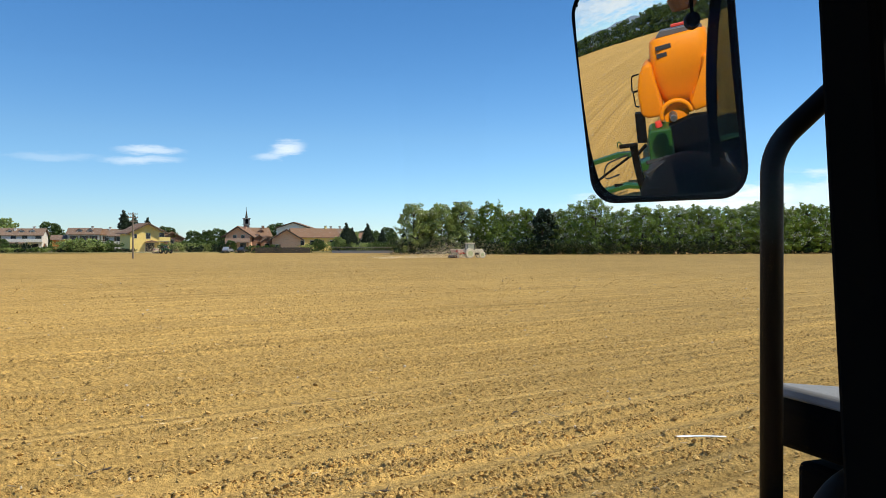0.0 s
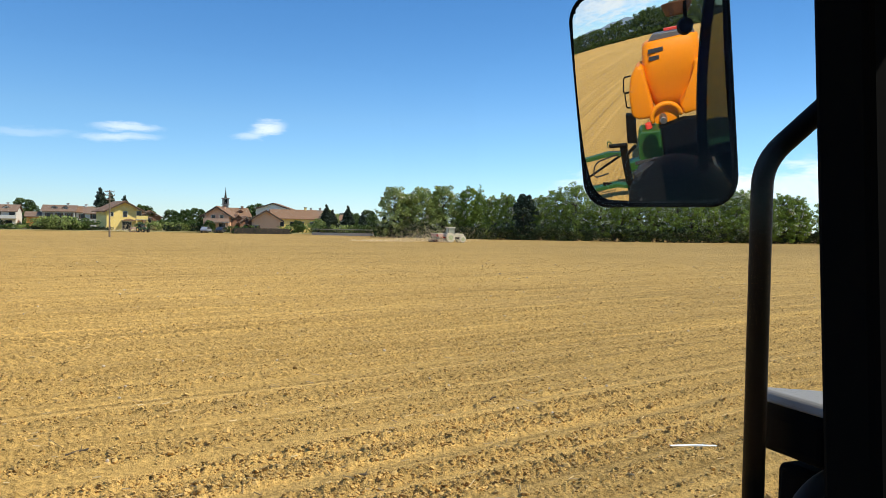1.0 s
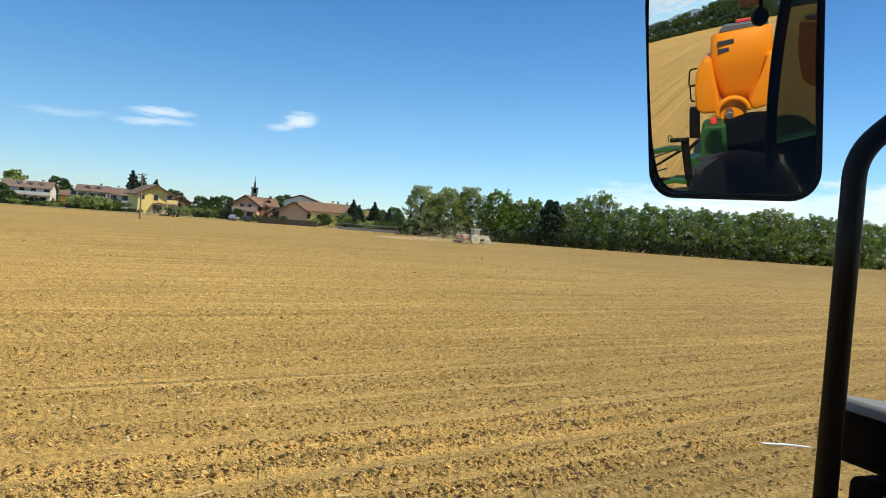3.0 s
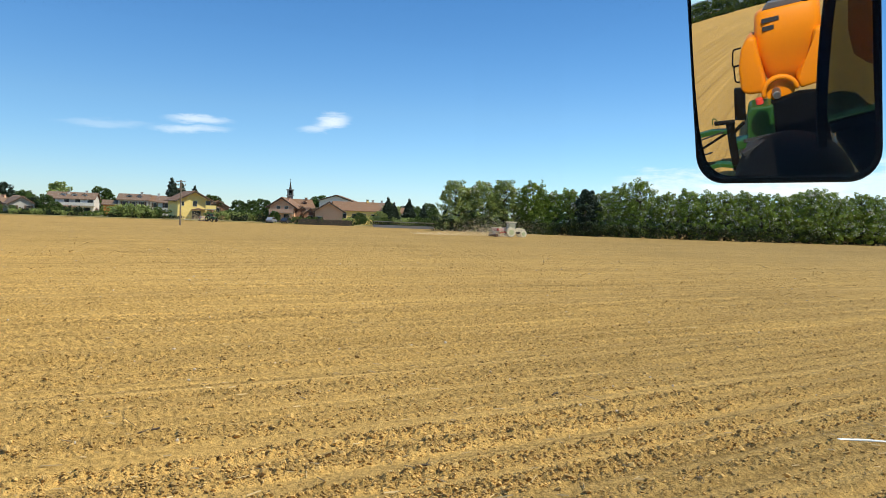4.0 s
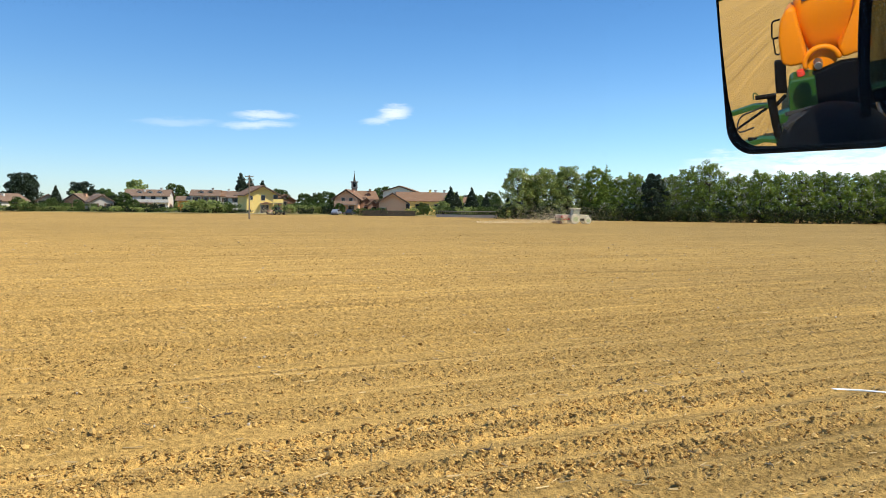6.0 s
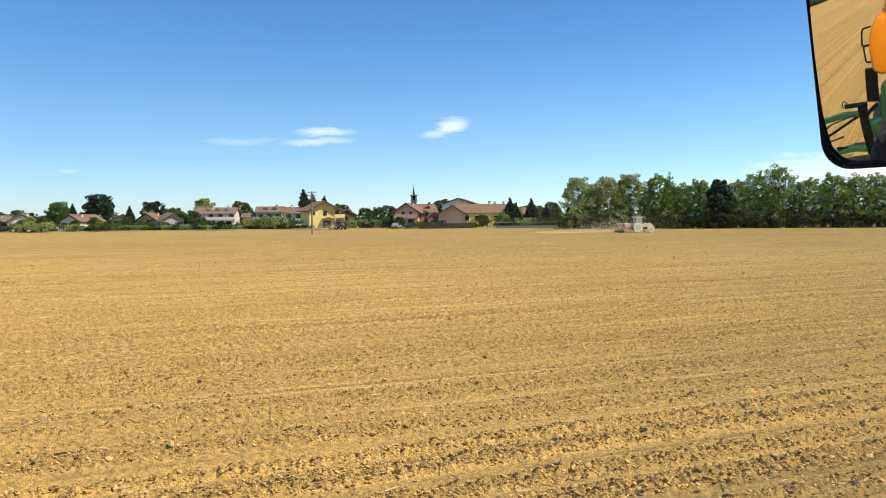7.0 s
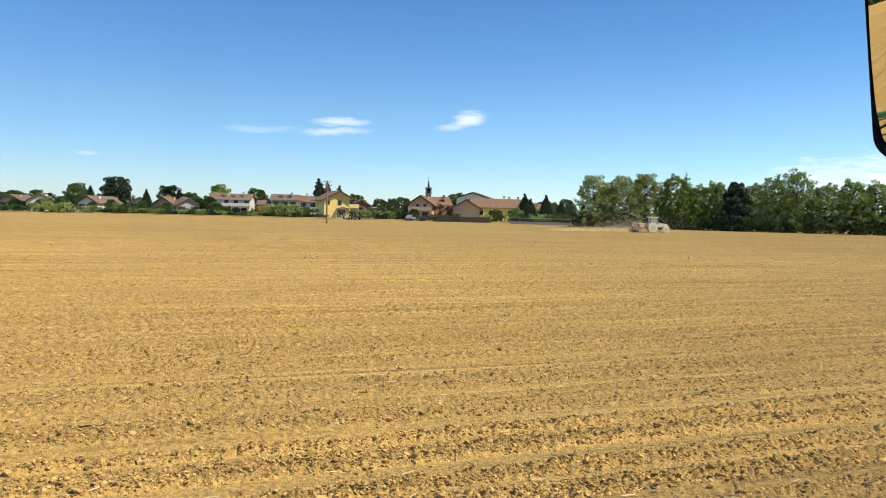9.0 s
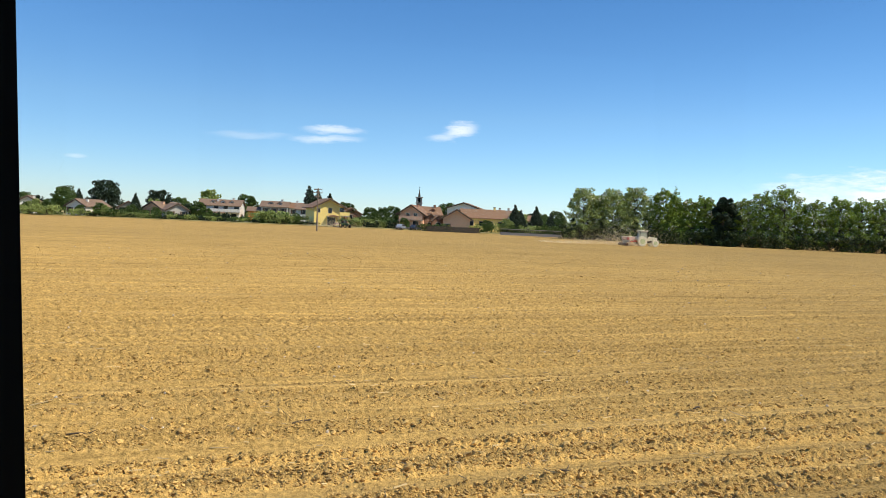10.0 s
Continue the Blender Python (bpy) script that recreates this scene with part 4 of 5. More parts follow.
def long_house(name, x, y, turn, w, d, eave, ridge, wall, roof, label, openings=(), chimneys=(), dormers=(), shutters=True, group="", over=0.5, balcony=None):
    """A house whose eaves side, w long, faces local -y; the ridge runs along it."""
    h = thing(name, turned(x, y, turn), label, "house", group)
    a = w / 2
    part("wall", prism([(0, -0.1), (d, -0.1), (d, eave), (d / 2, ridge), (0, eave)], -a, a, "x"), wall, h)
    slope = (ridge - eave) / (d / 2)
    for lo, mid in ((-over, d / 2), (d + over, d / 2)):
        part("roof", prism([(mid, ridge + 0.02), (lo, eave - slope * over + 0.02), (lo, eave - slope * over + 0.20), (mid, ridge + 0.22)], -a - over, a + over, "x"), roof, h)
    for u, sill, ow, oh in openings:
        wdw = part("window", box((u - ow / 2 - 0.07, -0.05, sill - 0.07), (u + ow / 2 + 0.07, 0.02, sill + oh + 0.07)), "plaster_trim", h)
        part("pane", box((u - ow / 2, -0.07, sill), (u + ow / 2, -0.03, sill + oh)), "pane", wdw)
        if shutters and ow < 1.6:
            for s in (-1, 1):
                part("shutter", box((u + s * (ow / 2 + 0.27) - 0.22, -0.09, sill - 0.04), (u + s * (ow / 2 + 0.27) + 0.22, -0.05, sill + oh + 0.04), 0.01), "shutter", wdw)
    for u, v in chimneys:
        z = ridge - slope * abs(v - d / 2)
        ch = part("chimney", box((u - 0.3, v - 0.3, z - 0.3), (u + 0.3, v + 0.3, z + 0.85), 0.02), wall, h)
        part("cap", box((u - 0.4, v - 0.4, z + 0.87), (u + 0.4, v + 0.4, z + 0.97), 0.02), "tiles", ch)
    for u in dormers:
        z = eave + 0.35 * (ridge - eave)
        dm = part("dormer", prism([(u - 0.7, z - 0.4), (u + 0.7, z - 0.4), (u + 0.7, z + 0.55), (u, z + 0.95), (u - 0.7, z + 0.55)], 0.35 * d / 2, d / 2, "y"), wall, h)
        part("dormer_roof", prism([(u - 0.85, z + 0.5), (u, z + 1.0), (u + 0.85, z + 0.5), (u + 0.85, z + 0.62), (u, z + 1.14), (u - 0.85, z + 0.62)], 0.35 * d / 2 - 0.2, d / 2, "y"), roof, dm)
        part("pane", box((u - 0.35, 0.35 * d / 2 - 0.04, z - 0.2), (u + 0.35, 0.35 * d / 2 - 0.005, z + 0.5)), "pane", dm)
    if balcony:
        u0, u1, z = balcony
        bal = part("balcony", box((u0, -1.2, z - 0.16), (u1, -0.02, z), 0.01), "concrete", h)
        part("railing", box((u0, -1.2, z + 0.01), (u1, -1.14, z + 0.9), 0.01), wall, bal)
    return h


def build_village():
    v = "village houses beyond the field"
    # yellow house with its gable to the field, and a lower wing at its side
    yh = gable_house("yellow_house", -11.4, 200, 0.30, 8.4, 11, 5.3, 7.5, "yellow", "tiles", "yellow rendered two-storey house with brown tiled gable roof",
                     [(-2.9, 3.7, 0.6, 1.0), (0.2, 3.6, 1.0, 1.35), (3.6, 3.2, 1.2, 1.9), (0.6, 0.1, 2.2, 2.3), (3.6, 0.3, 1.3, 2.0)], [(1.6, 5.0)], shutters=False, balcony=(2.6, 5.4, 3.0), over=1.0, group=v)
    part("porch_roof", prism([(-0.7, 2.6), (2.4, 2.6), (2.4, 2.75), (0.85, 3.15), (-0.7, 2.75)], -1.6, -0.02, "y"), "tiles", yh)
    long_house("side_house", -18.6, 214, 0.05, 6.4, 8, 4.4, 5.9, "white", "tiles_old", "pale low house with brown tiled roof beside the yellow house", [(-1.0, 3.0, 0.9, 1.2), (1.2, 3.0, 0.9, 1.2)], group=v)
    # white terrace with a long loggia
    wh = long_house("white_house", -47.6, 232, 0.0, 12.6, 9, 4.7, 6.5, "white", "tiles_old", "white two-storey terrace house with long balcony and tiled roof",
                    [(-4.7, 3.1, 1.5, 1.7), (-0.9, 3.1, 1.3, 1.7), (2.0, 3.1, 1.3, 1.7), (5.4, 3.1, 1.5, 1.7), (-4.0, 0.4, 1.5, 1.8), (-1.2, 0.4, 1.2, 1.6), (1.6, 0.4, 1.4, 1.6), (4.6, 0.4, 1.6, 1.8)],
                    [(-1.0, 3.0), (3.5, 5.0)], (-2.2, 0.8, 3.6), False, group=v, balcony=(-6.6, 6.6, 2.75))
    part("lean_to_roof", prism([(-2.6, 2.25), (-0.02, 2.75), (-0.02, 2.9), (-2.6, 2.4)], -6.9, 2.0, "x"), "tiles_old", wh)
    long_house("orange_house", -36.4, 232, 0.1, 4.6, 7, 3.4, 4.6, "orange", "tiles_old", "small orange rendered house with low roof", [(0.5, 1.4, 1.0, 1.2)], group=v)
    long_house("grey_house", -30.6, 232, 0.0, 8.2, 9, 5.0, 6.7, "grey", "tiles_old", "grey rendered house with brown roof and small dormers", [(-2.4, 3.1, 1.0, 1.4), (0.2, 3.1, 1.0, 1.4), (2.7, 3.1, 1.0, 1.4)], [(2.0, 4.0)], (-1.2, 1.6), group=v)
    long_house("grey_house", -23.0, 234, 0.0, 6.4, 9, 4.9, 6.5, "white", "tiles", "pale rendered house with brown tiled roof beside the yellow house", [(-1.6, 3.0, 1.0, 1.4), (1.2, 3.0, 1.0, 1.4)], [(-1.0, 4.0)], group=v)
    # low houses among gardens towards the far end
    for x, y, w, eave, ridge, wall, roof, turn in ((-53.5, 206, 6.0, 2.7, 4.4, "grey", "tiles_old", 0.5), (-61.5, 210, 6.6, 2.8, 4.7, "pink", "tiles_old", -0.4), (-68.0, 210, 5.4, 2.8, 4.5, "grey", "tiles_old", 0.3),
                                                   (-79.4, 203, 6.0, 2.7, 4.4, "white", "tiles_old", -0.3), (-91.0, 201, 6.0, 2.9, 4.7, "white", "tiles_old", 0.3), (-102.0, 208, 6.0, 2.7, 4.3, "grey", "tiles_old", 0.0)):
        gable_house("low_house", x, y, turn, w, 10, eave, ridge, wall, roof, "low house with weathered tiled roof among garden trees", [(-1.8, 0.9, 1.0, 1.3), (1.6, 0.9, 1.0, 1.3)], [(1.2, 3.0)], group=v)
    # small roof behind the garden trees
    gable_house("garden_house", -6.0, 220, 0.4, 7.0, 8, 3.7, 5.5, "brick", "tiles", "brown house with tiled roof behind garden trees", [(0, 2.3, 1.0, 1.2)], group=v)
    # terracotta cluster: two pink gables with dark roofs between them
    gable_house("pink_house", 11.0, 196, -0.25, 6.4, 11, 4.6, 6.7, "pink", "tiles", "pink rendered gabled house with terracotta roof", [(-1.4, 0.4, 1.1, 1.9), (1.3, 0.4, 1.5, 2.0), (-0.9, 3.0, 0.9, 1.5), (1.2, 3.0, 0.9, 1.5)], [(1.0, 4.0)], shutters=False, balcony=(-3.2, 3.2, 2.75), over=1.0, group=v)
    long_house("row_house", 16.6, 205, 0.12, 7.4, 9, 4.4, 6.6, "brick", "tiles", "brown brick row house with stepped terracotta roofs", [(-2.6, 2.9, 1.0, 1.3), (0.0, 2.9, 1.0, 1.3), (2.5, 2.9, 1.0, 1.3), (-1.0, 0.4, 1.4, 2.0)], [(-2.4, 4.0), (2.4, 4.0)], (-2.2, 1.4), group=v)
    for k, (dx, e) in enumerate(((13.6, 3.3), (16.4, 3.9), (18.6, 3.5))):
        gable_house("row_house_porch", dx, 198.5 - 0.4 * k, 0.3, 3.4, 4, e - 0.6, e + 0.7, "brick", "tiles", "small gabled brick porch with terracotta roof", [(0, 0.3, 1.3, 1.9)], shutters=False, group=v)
    gable_house("pink_house", 22.8, 190, -0.10, 7.2, 12, 3.7, 5.9, "pink", "tiles", "pink rendered house with broad terracotta gable roof", [(-2.4, 1.0, 0.8, 1.0)], over=0.9, group=v)
    long_house("long_barn", 33.0, 205, 0.03, 12.6, 10, 4.1, 6.5, "yellow", "tiles", "long ochre farm building with wide brown roof", [(-4.0, 1.8, 1.1, 1.3), (-1.2, 1.8, 1.1, 1.3), (1.6, 1.8, 1.1, 1.3), (4.4, 1.8, 1.1, 1.3)], [(3.6, 5.0)], shutters=False, group=v)
    gable_house("white_house", 31.0, 240, -0.3, 11.0, 10, 7.4, 9.2, "white", "tiles", "white gabled house behind the long farm building", [(1.5, 5.4, 0.9, 1.1)], group=v)
    long_house("far_house", 44.4, 232, 0.0, 9.5, 9, 5.3, 7.0, "grey", "tiles_old", "grey house with weathered roof beyond the garden trees", [(-2.6, 3.2, 1.0, 1.3), (0.6, 3.2, 1.0, 1.3)], [(-1.6, 4.5), (1.4, 4.5)], group=v)
    long_house("far_house", 53.0, 240, 0.0, 8.0, 9, 4.0, 5.8, "white", "tiles", "pale house far behind the fence", [(-1.6, 2.2, 1.0, 1.3)], group=v)


def build_church():
    c = thing("church", turned(22.0, 330), "distant stone church with slender bell tower and pointed spire", "church")
    part("tower", box((-1.2, -1.2, -0.1), (1.2, 1.2, 10.6), 0.03), "tower_stone", c)
    part("cornice", box((-1.6, -1.6, 10.6), (1.6, 1.6, 10.9), 0.03), "tower_stone", c)
    # solid black core stands in for the shaded chamber between the piers
    bel = part("belfry", box((-0.75, -0.75, 10.9), (0.75, 0.75, 13.1)), "black_trim", c)
    for sx in (-1, 1):
        for sy in (-1, 1):
            part("corner_pier", box((sx * 0.95 - 0.35, sy * 0.95 - 0.35, 10.9), (sx * 0.95 + 0.35, sy * 0.95 + 0.35, 13.1), 0.02), "tower_stone", bel)
    part("upper_cornice", box((-1.65, -1.65, 13.1), (1.65, 1.65, 13.5), 0.03), "tower_stone", c)
    part("spire", rod((0, 0, 13.5), (0, 0, 17.4), 0.6, 0.05, 8), "fence_dark", c)
    part("cross", add_box(box((-0.05, -0.05, 17.3), (0.05, 0.05, 18.3)), (-0.35, -0.05, 17.85), (0.35, 0.05, 17.95)), "black_paint", c)
    part("nave", prism([(-6, -0.1), (6, -0.1), (6, 5.5), (0, 8.2), (-6, 5.5)], 1.5, 20, "y"), "tower_stone", c)


def build_pole():
    p = thing("utility_pole", turned(-9.2, 124.8), "weathered utility pole with three cross-arms in the field", "utility pole")
    part("pole", rod((0, 0, -0.4), (0, 0, 7.35), 0.15, 0.10, 12), "pole_wood", p)
    for z, half in ((7.10, 0.70), (6.55, 0.75), (5.85, 0.55)):
        arm = part("cross_arm", box((-half, -0.13, z - 0.06), (half, -0.03, z + 0.06), 0.01), "pole_wood", p)
        for k in (-1, -0.5, 0.5, 1):
            part("insulator", rod((k * half * 0.93, -0.08, z + 0.06), (k * half * 0.93, -0.08, z + 0.22), 0.045, 0.03, 8), "grey_plastic", arm)


def build_edge():
    """Verge, hedges, fences and garden trees between the field and the houses."""
    rng = np.random.default_rng(77)
    xs = np.linspace(-160, 62, 60)
    near = [191 - 0.0 * x + 3 * math.sin(x * 0.05) - (8 if x > 30 else 0) * min(1, (x - 30) / 10) - (18 if x < -70 else 0) * min(1, (-70 - x) / 30) if x < -15 else 186 - 0.28 * max(0, x - 10) + 0.8 * math.sin(x * 0.2) for x in xs]
    verts = [(x, n, 0.02) for x, n in zip(xs, near)] + [(x, 420, 0.02) for x in xs] + [(x, n + 0.3, 0.14) for x, n in zip(xs, near)]
    k = len(xs)
    faces = [(i, i + 1, 2 * k + i + 1, 2 * k + i) for i in range(k - 1)] + [(2 * k + i, 2 * k + i + 1, k + i + 1, k + i) for i in range(k - 1)]
    tagged(from_data("grass_verge", verts, faces, "verge"), "dry grassy strip of ground at the village edge", "grass verge", kind="structure")
    g = "garden bushes at the village edge"
    kinds = [bush("garden_bush", turned(-27, 196), "rounded green garden bush by the field edge", 2.6, 4.4, "leaf_d", 61, g),
             bush("garden_bush", turned(-22.5, 193), "pale green garden bush by the field edge", 2.9, 5.0, "leaf_b", 62, g),
             bush("garden_bush", turned(0, 193), "dark green clipped garden bush by the field edge", 2.2, 4.0, "leaf_c", 63, g)]
    spots = [(0, -55, 198, 1.0), (2, -51, 199, 1.0), (2, -47.5, 200, 0.9), (0, -43, 200, 0.9), (2, -40.5, 201, 1.2), (0, -36.5, 204, 0.7), (0, -33, 203, 0.8), (1, -29, 197, 1.4), (1, -25.2, 196, 1.5), (0, -21.5, 195, 1.45), (0, -19, 194, 1.0),
             (0, -6.2, 197, 1.0), (1, -3.4, 196, 1.0), (0, -1.4, 198, 1.3), (1, 1.4, 197, 1.05), (0, 3.8, 199, 1.2), (2, 6.2, 194, 1.0), (0, 6.0, 198, 1.1), (2, 12.5, 190, 0.7), (2, 17.5, 190, 0.8), (0, 18.5, 189, 0.8),
             (1, 28.0, 190, 0.8), (0, 31.0, 191, 0.9), (1, 35.0, 190, 1.0), (0, 38.0, 186, 0.9), (1, 42.0, 182, 1.1), (0, 46.0, 178, 1.1), (0, 49.0, 170, 1.2), (0, 43.5, 176, 1.0),
             (0, -58.5, 196, 1.1), (1, -63, 195, 0.9), (0, -66.0, 195, 1.2), (0, -69, 194, 1.1), (2, -71.5, 194, 1.1), (1, -74.5, 192, 1.0), (0, -80.5, 190, 1.3), (1, -79.0, 184, 1.3), (1, -83.0, 186, 1.2), (0, -86.0, 187, 1.1),
             (0, -91.0, 186, 1.0), (2, -94.0, 186, 1.0), (0, -97, 188, 0.8), (2, -101, 192, 1.0), (2, -106, 196, 1.2), (0, -112, 205, 1.2), (2, -120, 220, 1.4), (0, -130, 230, 1.4), (2, -140, 240, 1.4)]
    for k, x, y, s in spots:
        place_copy(kinds[k], x, y, rng.uniform(0, 6.28), s * rng.uniform(0.92, 1.06), rng.uniform(0.85, 1.15) * (0.72 if x < -55 else 1.0))
    for k in range(44):                                   # a loose low hedge along the gardens
        x = -70 + 1.28 * k + rng.uniform(-0.4, 0.4)
        place_copy(kinds[int(rng.integers(0, 3))], x, 194.5 + rng.uniform(-0.8, 0.8), rng.uniform(0, 6.28), rng.uniform(0.38, 0.62), rng.uniform(0.9, 1.2))
    for k in range(16):
        place_copy(kinds[int(rng.choice([0, 2]))], 13.8 + 0.85 * k, 180.2 + rng.uniform(-0.2, 0.2), rng.uniform(0, 6.28), rng.uniform(0.5, 0.7), rng.uniform(0.9, 1.2))
    # garden trees
    gt = "garden trees in the village"
    rnd = tree("garden_tree", turned(-69, 246, 0.4), "dense dark green garden tree among the houses", 8.4, 10.0, 0.12, "leaf_c", 71, 60, 130, 0.28, group=gt)
    pale = tree("garden_tree", turned(-55.2, 254, 0.4), "light green round-topped tree behind the roofs", 9.4, 9.5, 0.2, "leaf_b", 72, 52, 120, 0.28, group=gt)
    mid = tree("garden_tree", turned(-41.2, 244), "green garden tree between the houses", 8.2, 8.0, 0.15, "leaf_d", 73, 52, 120, 0.26, group=gt)
    for src, x, y, s in ((rnd, -88.5, 250, 1.24), (mid, -98, 242, 1.1), (mid, -56.8, 222, 0.8), (mid, -48.5, 208, 0.62), (rnd, -52.0, 212, 0.5), (mid, -82.5, 194, 0.66), (mid, -72.5, 201, 0.62), (mid, -64.0, 200, 0.6), (pale, -62.0, 214, 0.55),
                         (mid, -107, 222, 0.66), (mid, -111, 224, 0.6), (mid, -104, 228, 0.72), (mid, -94.5, 238, 0.7), (mid, 0.0, 214, 0.72), (mid, 3.5, 208, 0.66), (mid, -7.6, 222, 0.85), (mid, 7.0, 222, 0.8), (pale, 42.5, 205, 0.66), (mid, 48.0, 200, 0.62),
                         (mid, 51.0, 190, 0.6), (mid, -58.0, 201, 0.5), (rnd, -66.5, 202, 0.46), (mid, -76.0, 197, 0.5), (pale, -84.0, 190, 0.52), (mid, -87.0, 192, 0.5), (rnd, -95.5, 200, 0.42), (pale, -70.0, 198, 0.44), (mid, -98.5, 203, 0.55), (mid, -45.0, 204, 0.42), (pale, -27.0, 198, 0.36), (mid, 9.0, 192, 0.36), (mid, 31.5, 193, 0.4), (pale, 36.0, 188, 0.4), (mid, 26.5, 250, 1.1), (rnd, -132, 300, 0.7), (rnd, -143, 310, 0.6), (mid, -150, 320, 0.7), (rnd, -160, 330, 0.8), (mid, -172, 340, 0.8), (rnd, 60, 260, 0.8), (mid, 66, 250, 0.9), (mid, 56, 230, 0.8)):
        place_copy(src, x, y, rng.uniform(0, 6.28), s * (0.72 if x < -55 and y < 206 else 1.0), rng.uniform(0.92, 1.05))
    cyp = tree("cypress", turned(-20.4, 240), "tall dark conifer rising behind the yellow house", 11.8, 7.4, 0.03, "leaf_c", 81, 90, 170, 0.26, "cone", "dark conifers")
    for x, y, s, tall in ((-17.6, 241, 0.98, 1.0), (-13.6, 240, 0.9, 1.0), (-6.8, 226, 0.62, 1.0), (38.6, 190, 0.66, 0.98), (40.4, 191, 0.6, 0.9), (45.6, 195, 0.70, 0.98), (45.9, 180, 0.55, 0.92), (52.4, 182, 0.5, 1.0), (-58.6, 214, 0.55, 1.0), (-93.0, 240, 0.72, 1.0), (-65.5, 208, 0.6, 1.0)):
        place_copy(cyp, x, y, rng.uniform(0, 6.28), s * (0.98 if 38 < x < 41 else 0.92), tall)
    # dark board fence before the pink house, pale wall and rail beyond it
    f = thing("board_fence", turned(20.6, 178.5, -0.04), "low dark wooden fence in front of the pink house", "fence")
    for k in range(44):
        u = -6.5 + 0.3 * k
        part("board", box((u - 0.13, -0.02, 0.0), (u + 0.13, 0.02, 1.35 + 0.05 * math.sin(k * 2.3))), "fence_dark", f)
    for z in (0.35, 1.05):
        part("rail", box((-6.6, 0.022, z - 0.05), (6.6, 0.07, z + 0.05)), "fence_dark", f)
    wl = thing("garden_wall", turned(38.5, 170, -0.42), "low pale concrete garden wall with railing", "wall")
    part("plinth", box((-7.5, -0.12, -0.1), (7.5, 0.12, 0.6), 0.01), "concrete", wl)
    part("coping", box((-7.55, -0.16, 1.35), (7.55, 0.16, 1.48), 0.01), "concrete", wl)
    for k in range(31):
        part("baluster", box((-7.5 + 0.5 * k - 0.05, -0.05, 0.6), (-7.5 + 0.5 * k + 0.05, 0.05, 1.35)), "fence_dark", wl)
    wl2 = thing("garden_wall", turned(-38, 199.5, 0.02), "low pale boundary wall along the village edge", "wall")
    for k in range(12):
        part("panel", box((-9 + 1.5 * k, -0.06, -0.1), (-9 + 1.5 * k + 1.35, 0.06, 0.5 + 0.06 * math.sin(k * 1.7)), 0.01), "concrete", wl2)
        part("pier", box((-9 + 1.5 * k + 1.36, -0.09, -0.1), (-9 + 1.5 * k + 1.49, 0.09, 0.66)), "concrete", wl2)


def car(x, y, turn, paint, label):
    c = thing("car", turned(x, y, turn), label, "car", "cars parked at the field edge")
    part("body", bevelled(prism([(-2.0, 0.35), (2.0, 0.35), (2.05, 0.75), (1.2, 0.95), (-1.9, 1.0), (-2.05, 0.7)], -0.82, 0.82, "y"), 0.05), paint, c)
    part("roof", bevelled(prism([(-1.75, 0.99), (1.05, 0.96), (0.35, 1.45), (-1.2, 1.47)], -0.72, 0.72, "y"), 0.04), paint, c)
    for s in (-1, 1):
        part("side_window", prism([(-1.45, 1.03), (0.75, 1.01), (0.28, 1.37), (-1.1, 1.39)], s * 0.735 - 0.01, s * 0.735 + 0.01, "y"), "pane", c)
    for u in (-1.3, 1.3):
        for s in (-1, 1):
            wh = part("wheel", rod((u, s * 0.66, 0.31), (u, s * 0.84, 0.31), 0.31, seg=18), "rubber", c)
            part("hub_cap", rod((u, s * 0.845, 0.31), (u, s * 0.86, 0.31), 0.2, seg=14), "steel", wh)


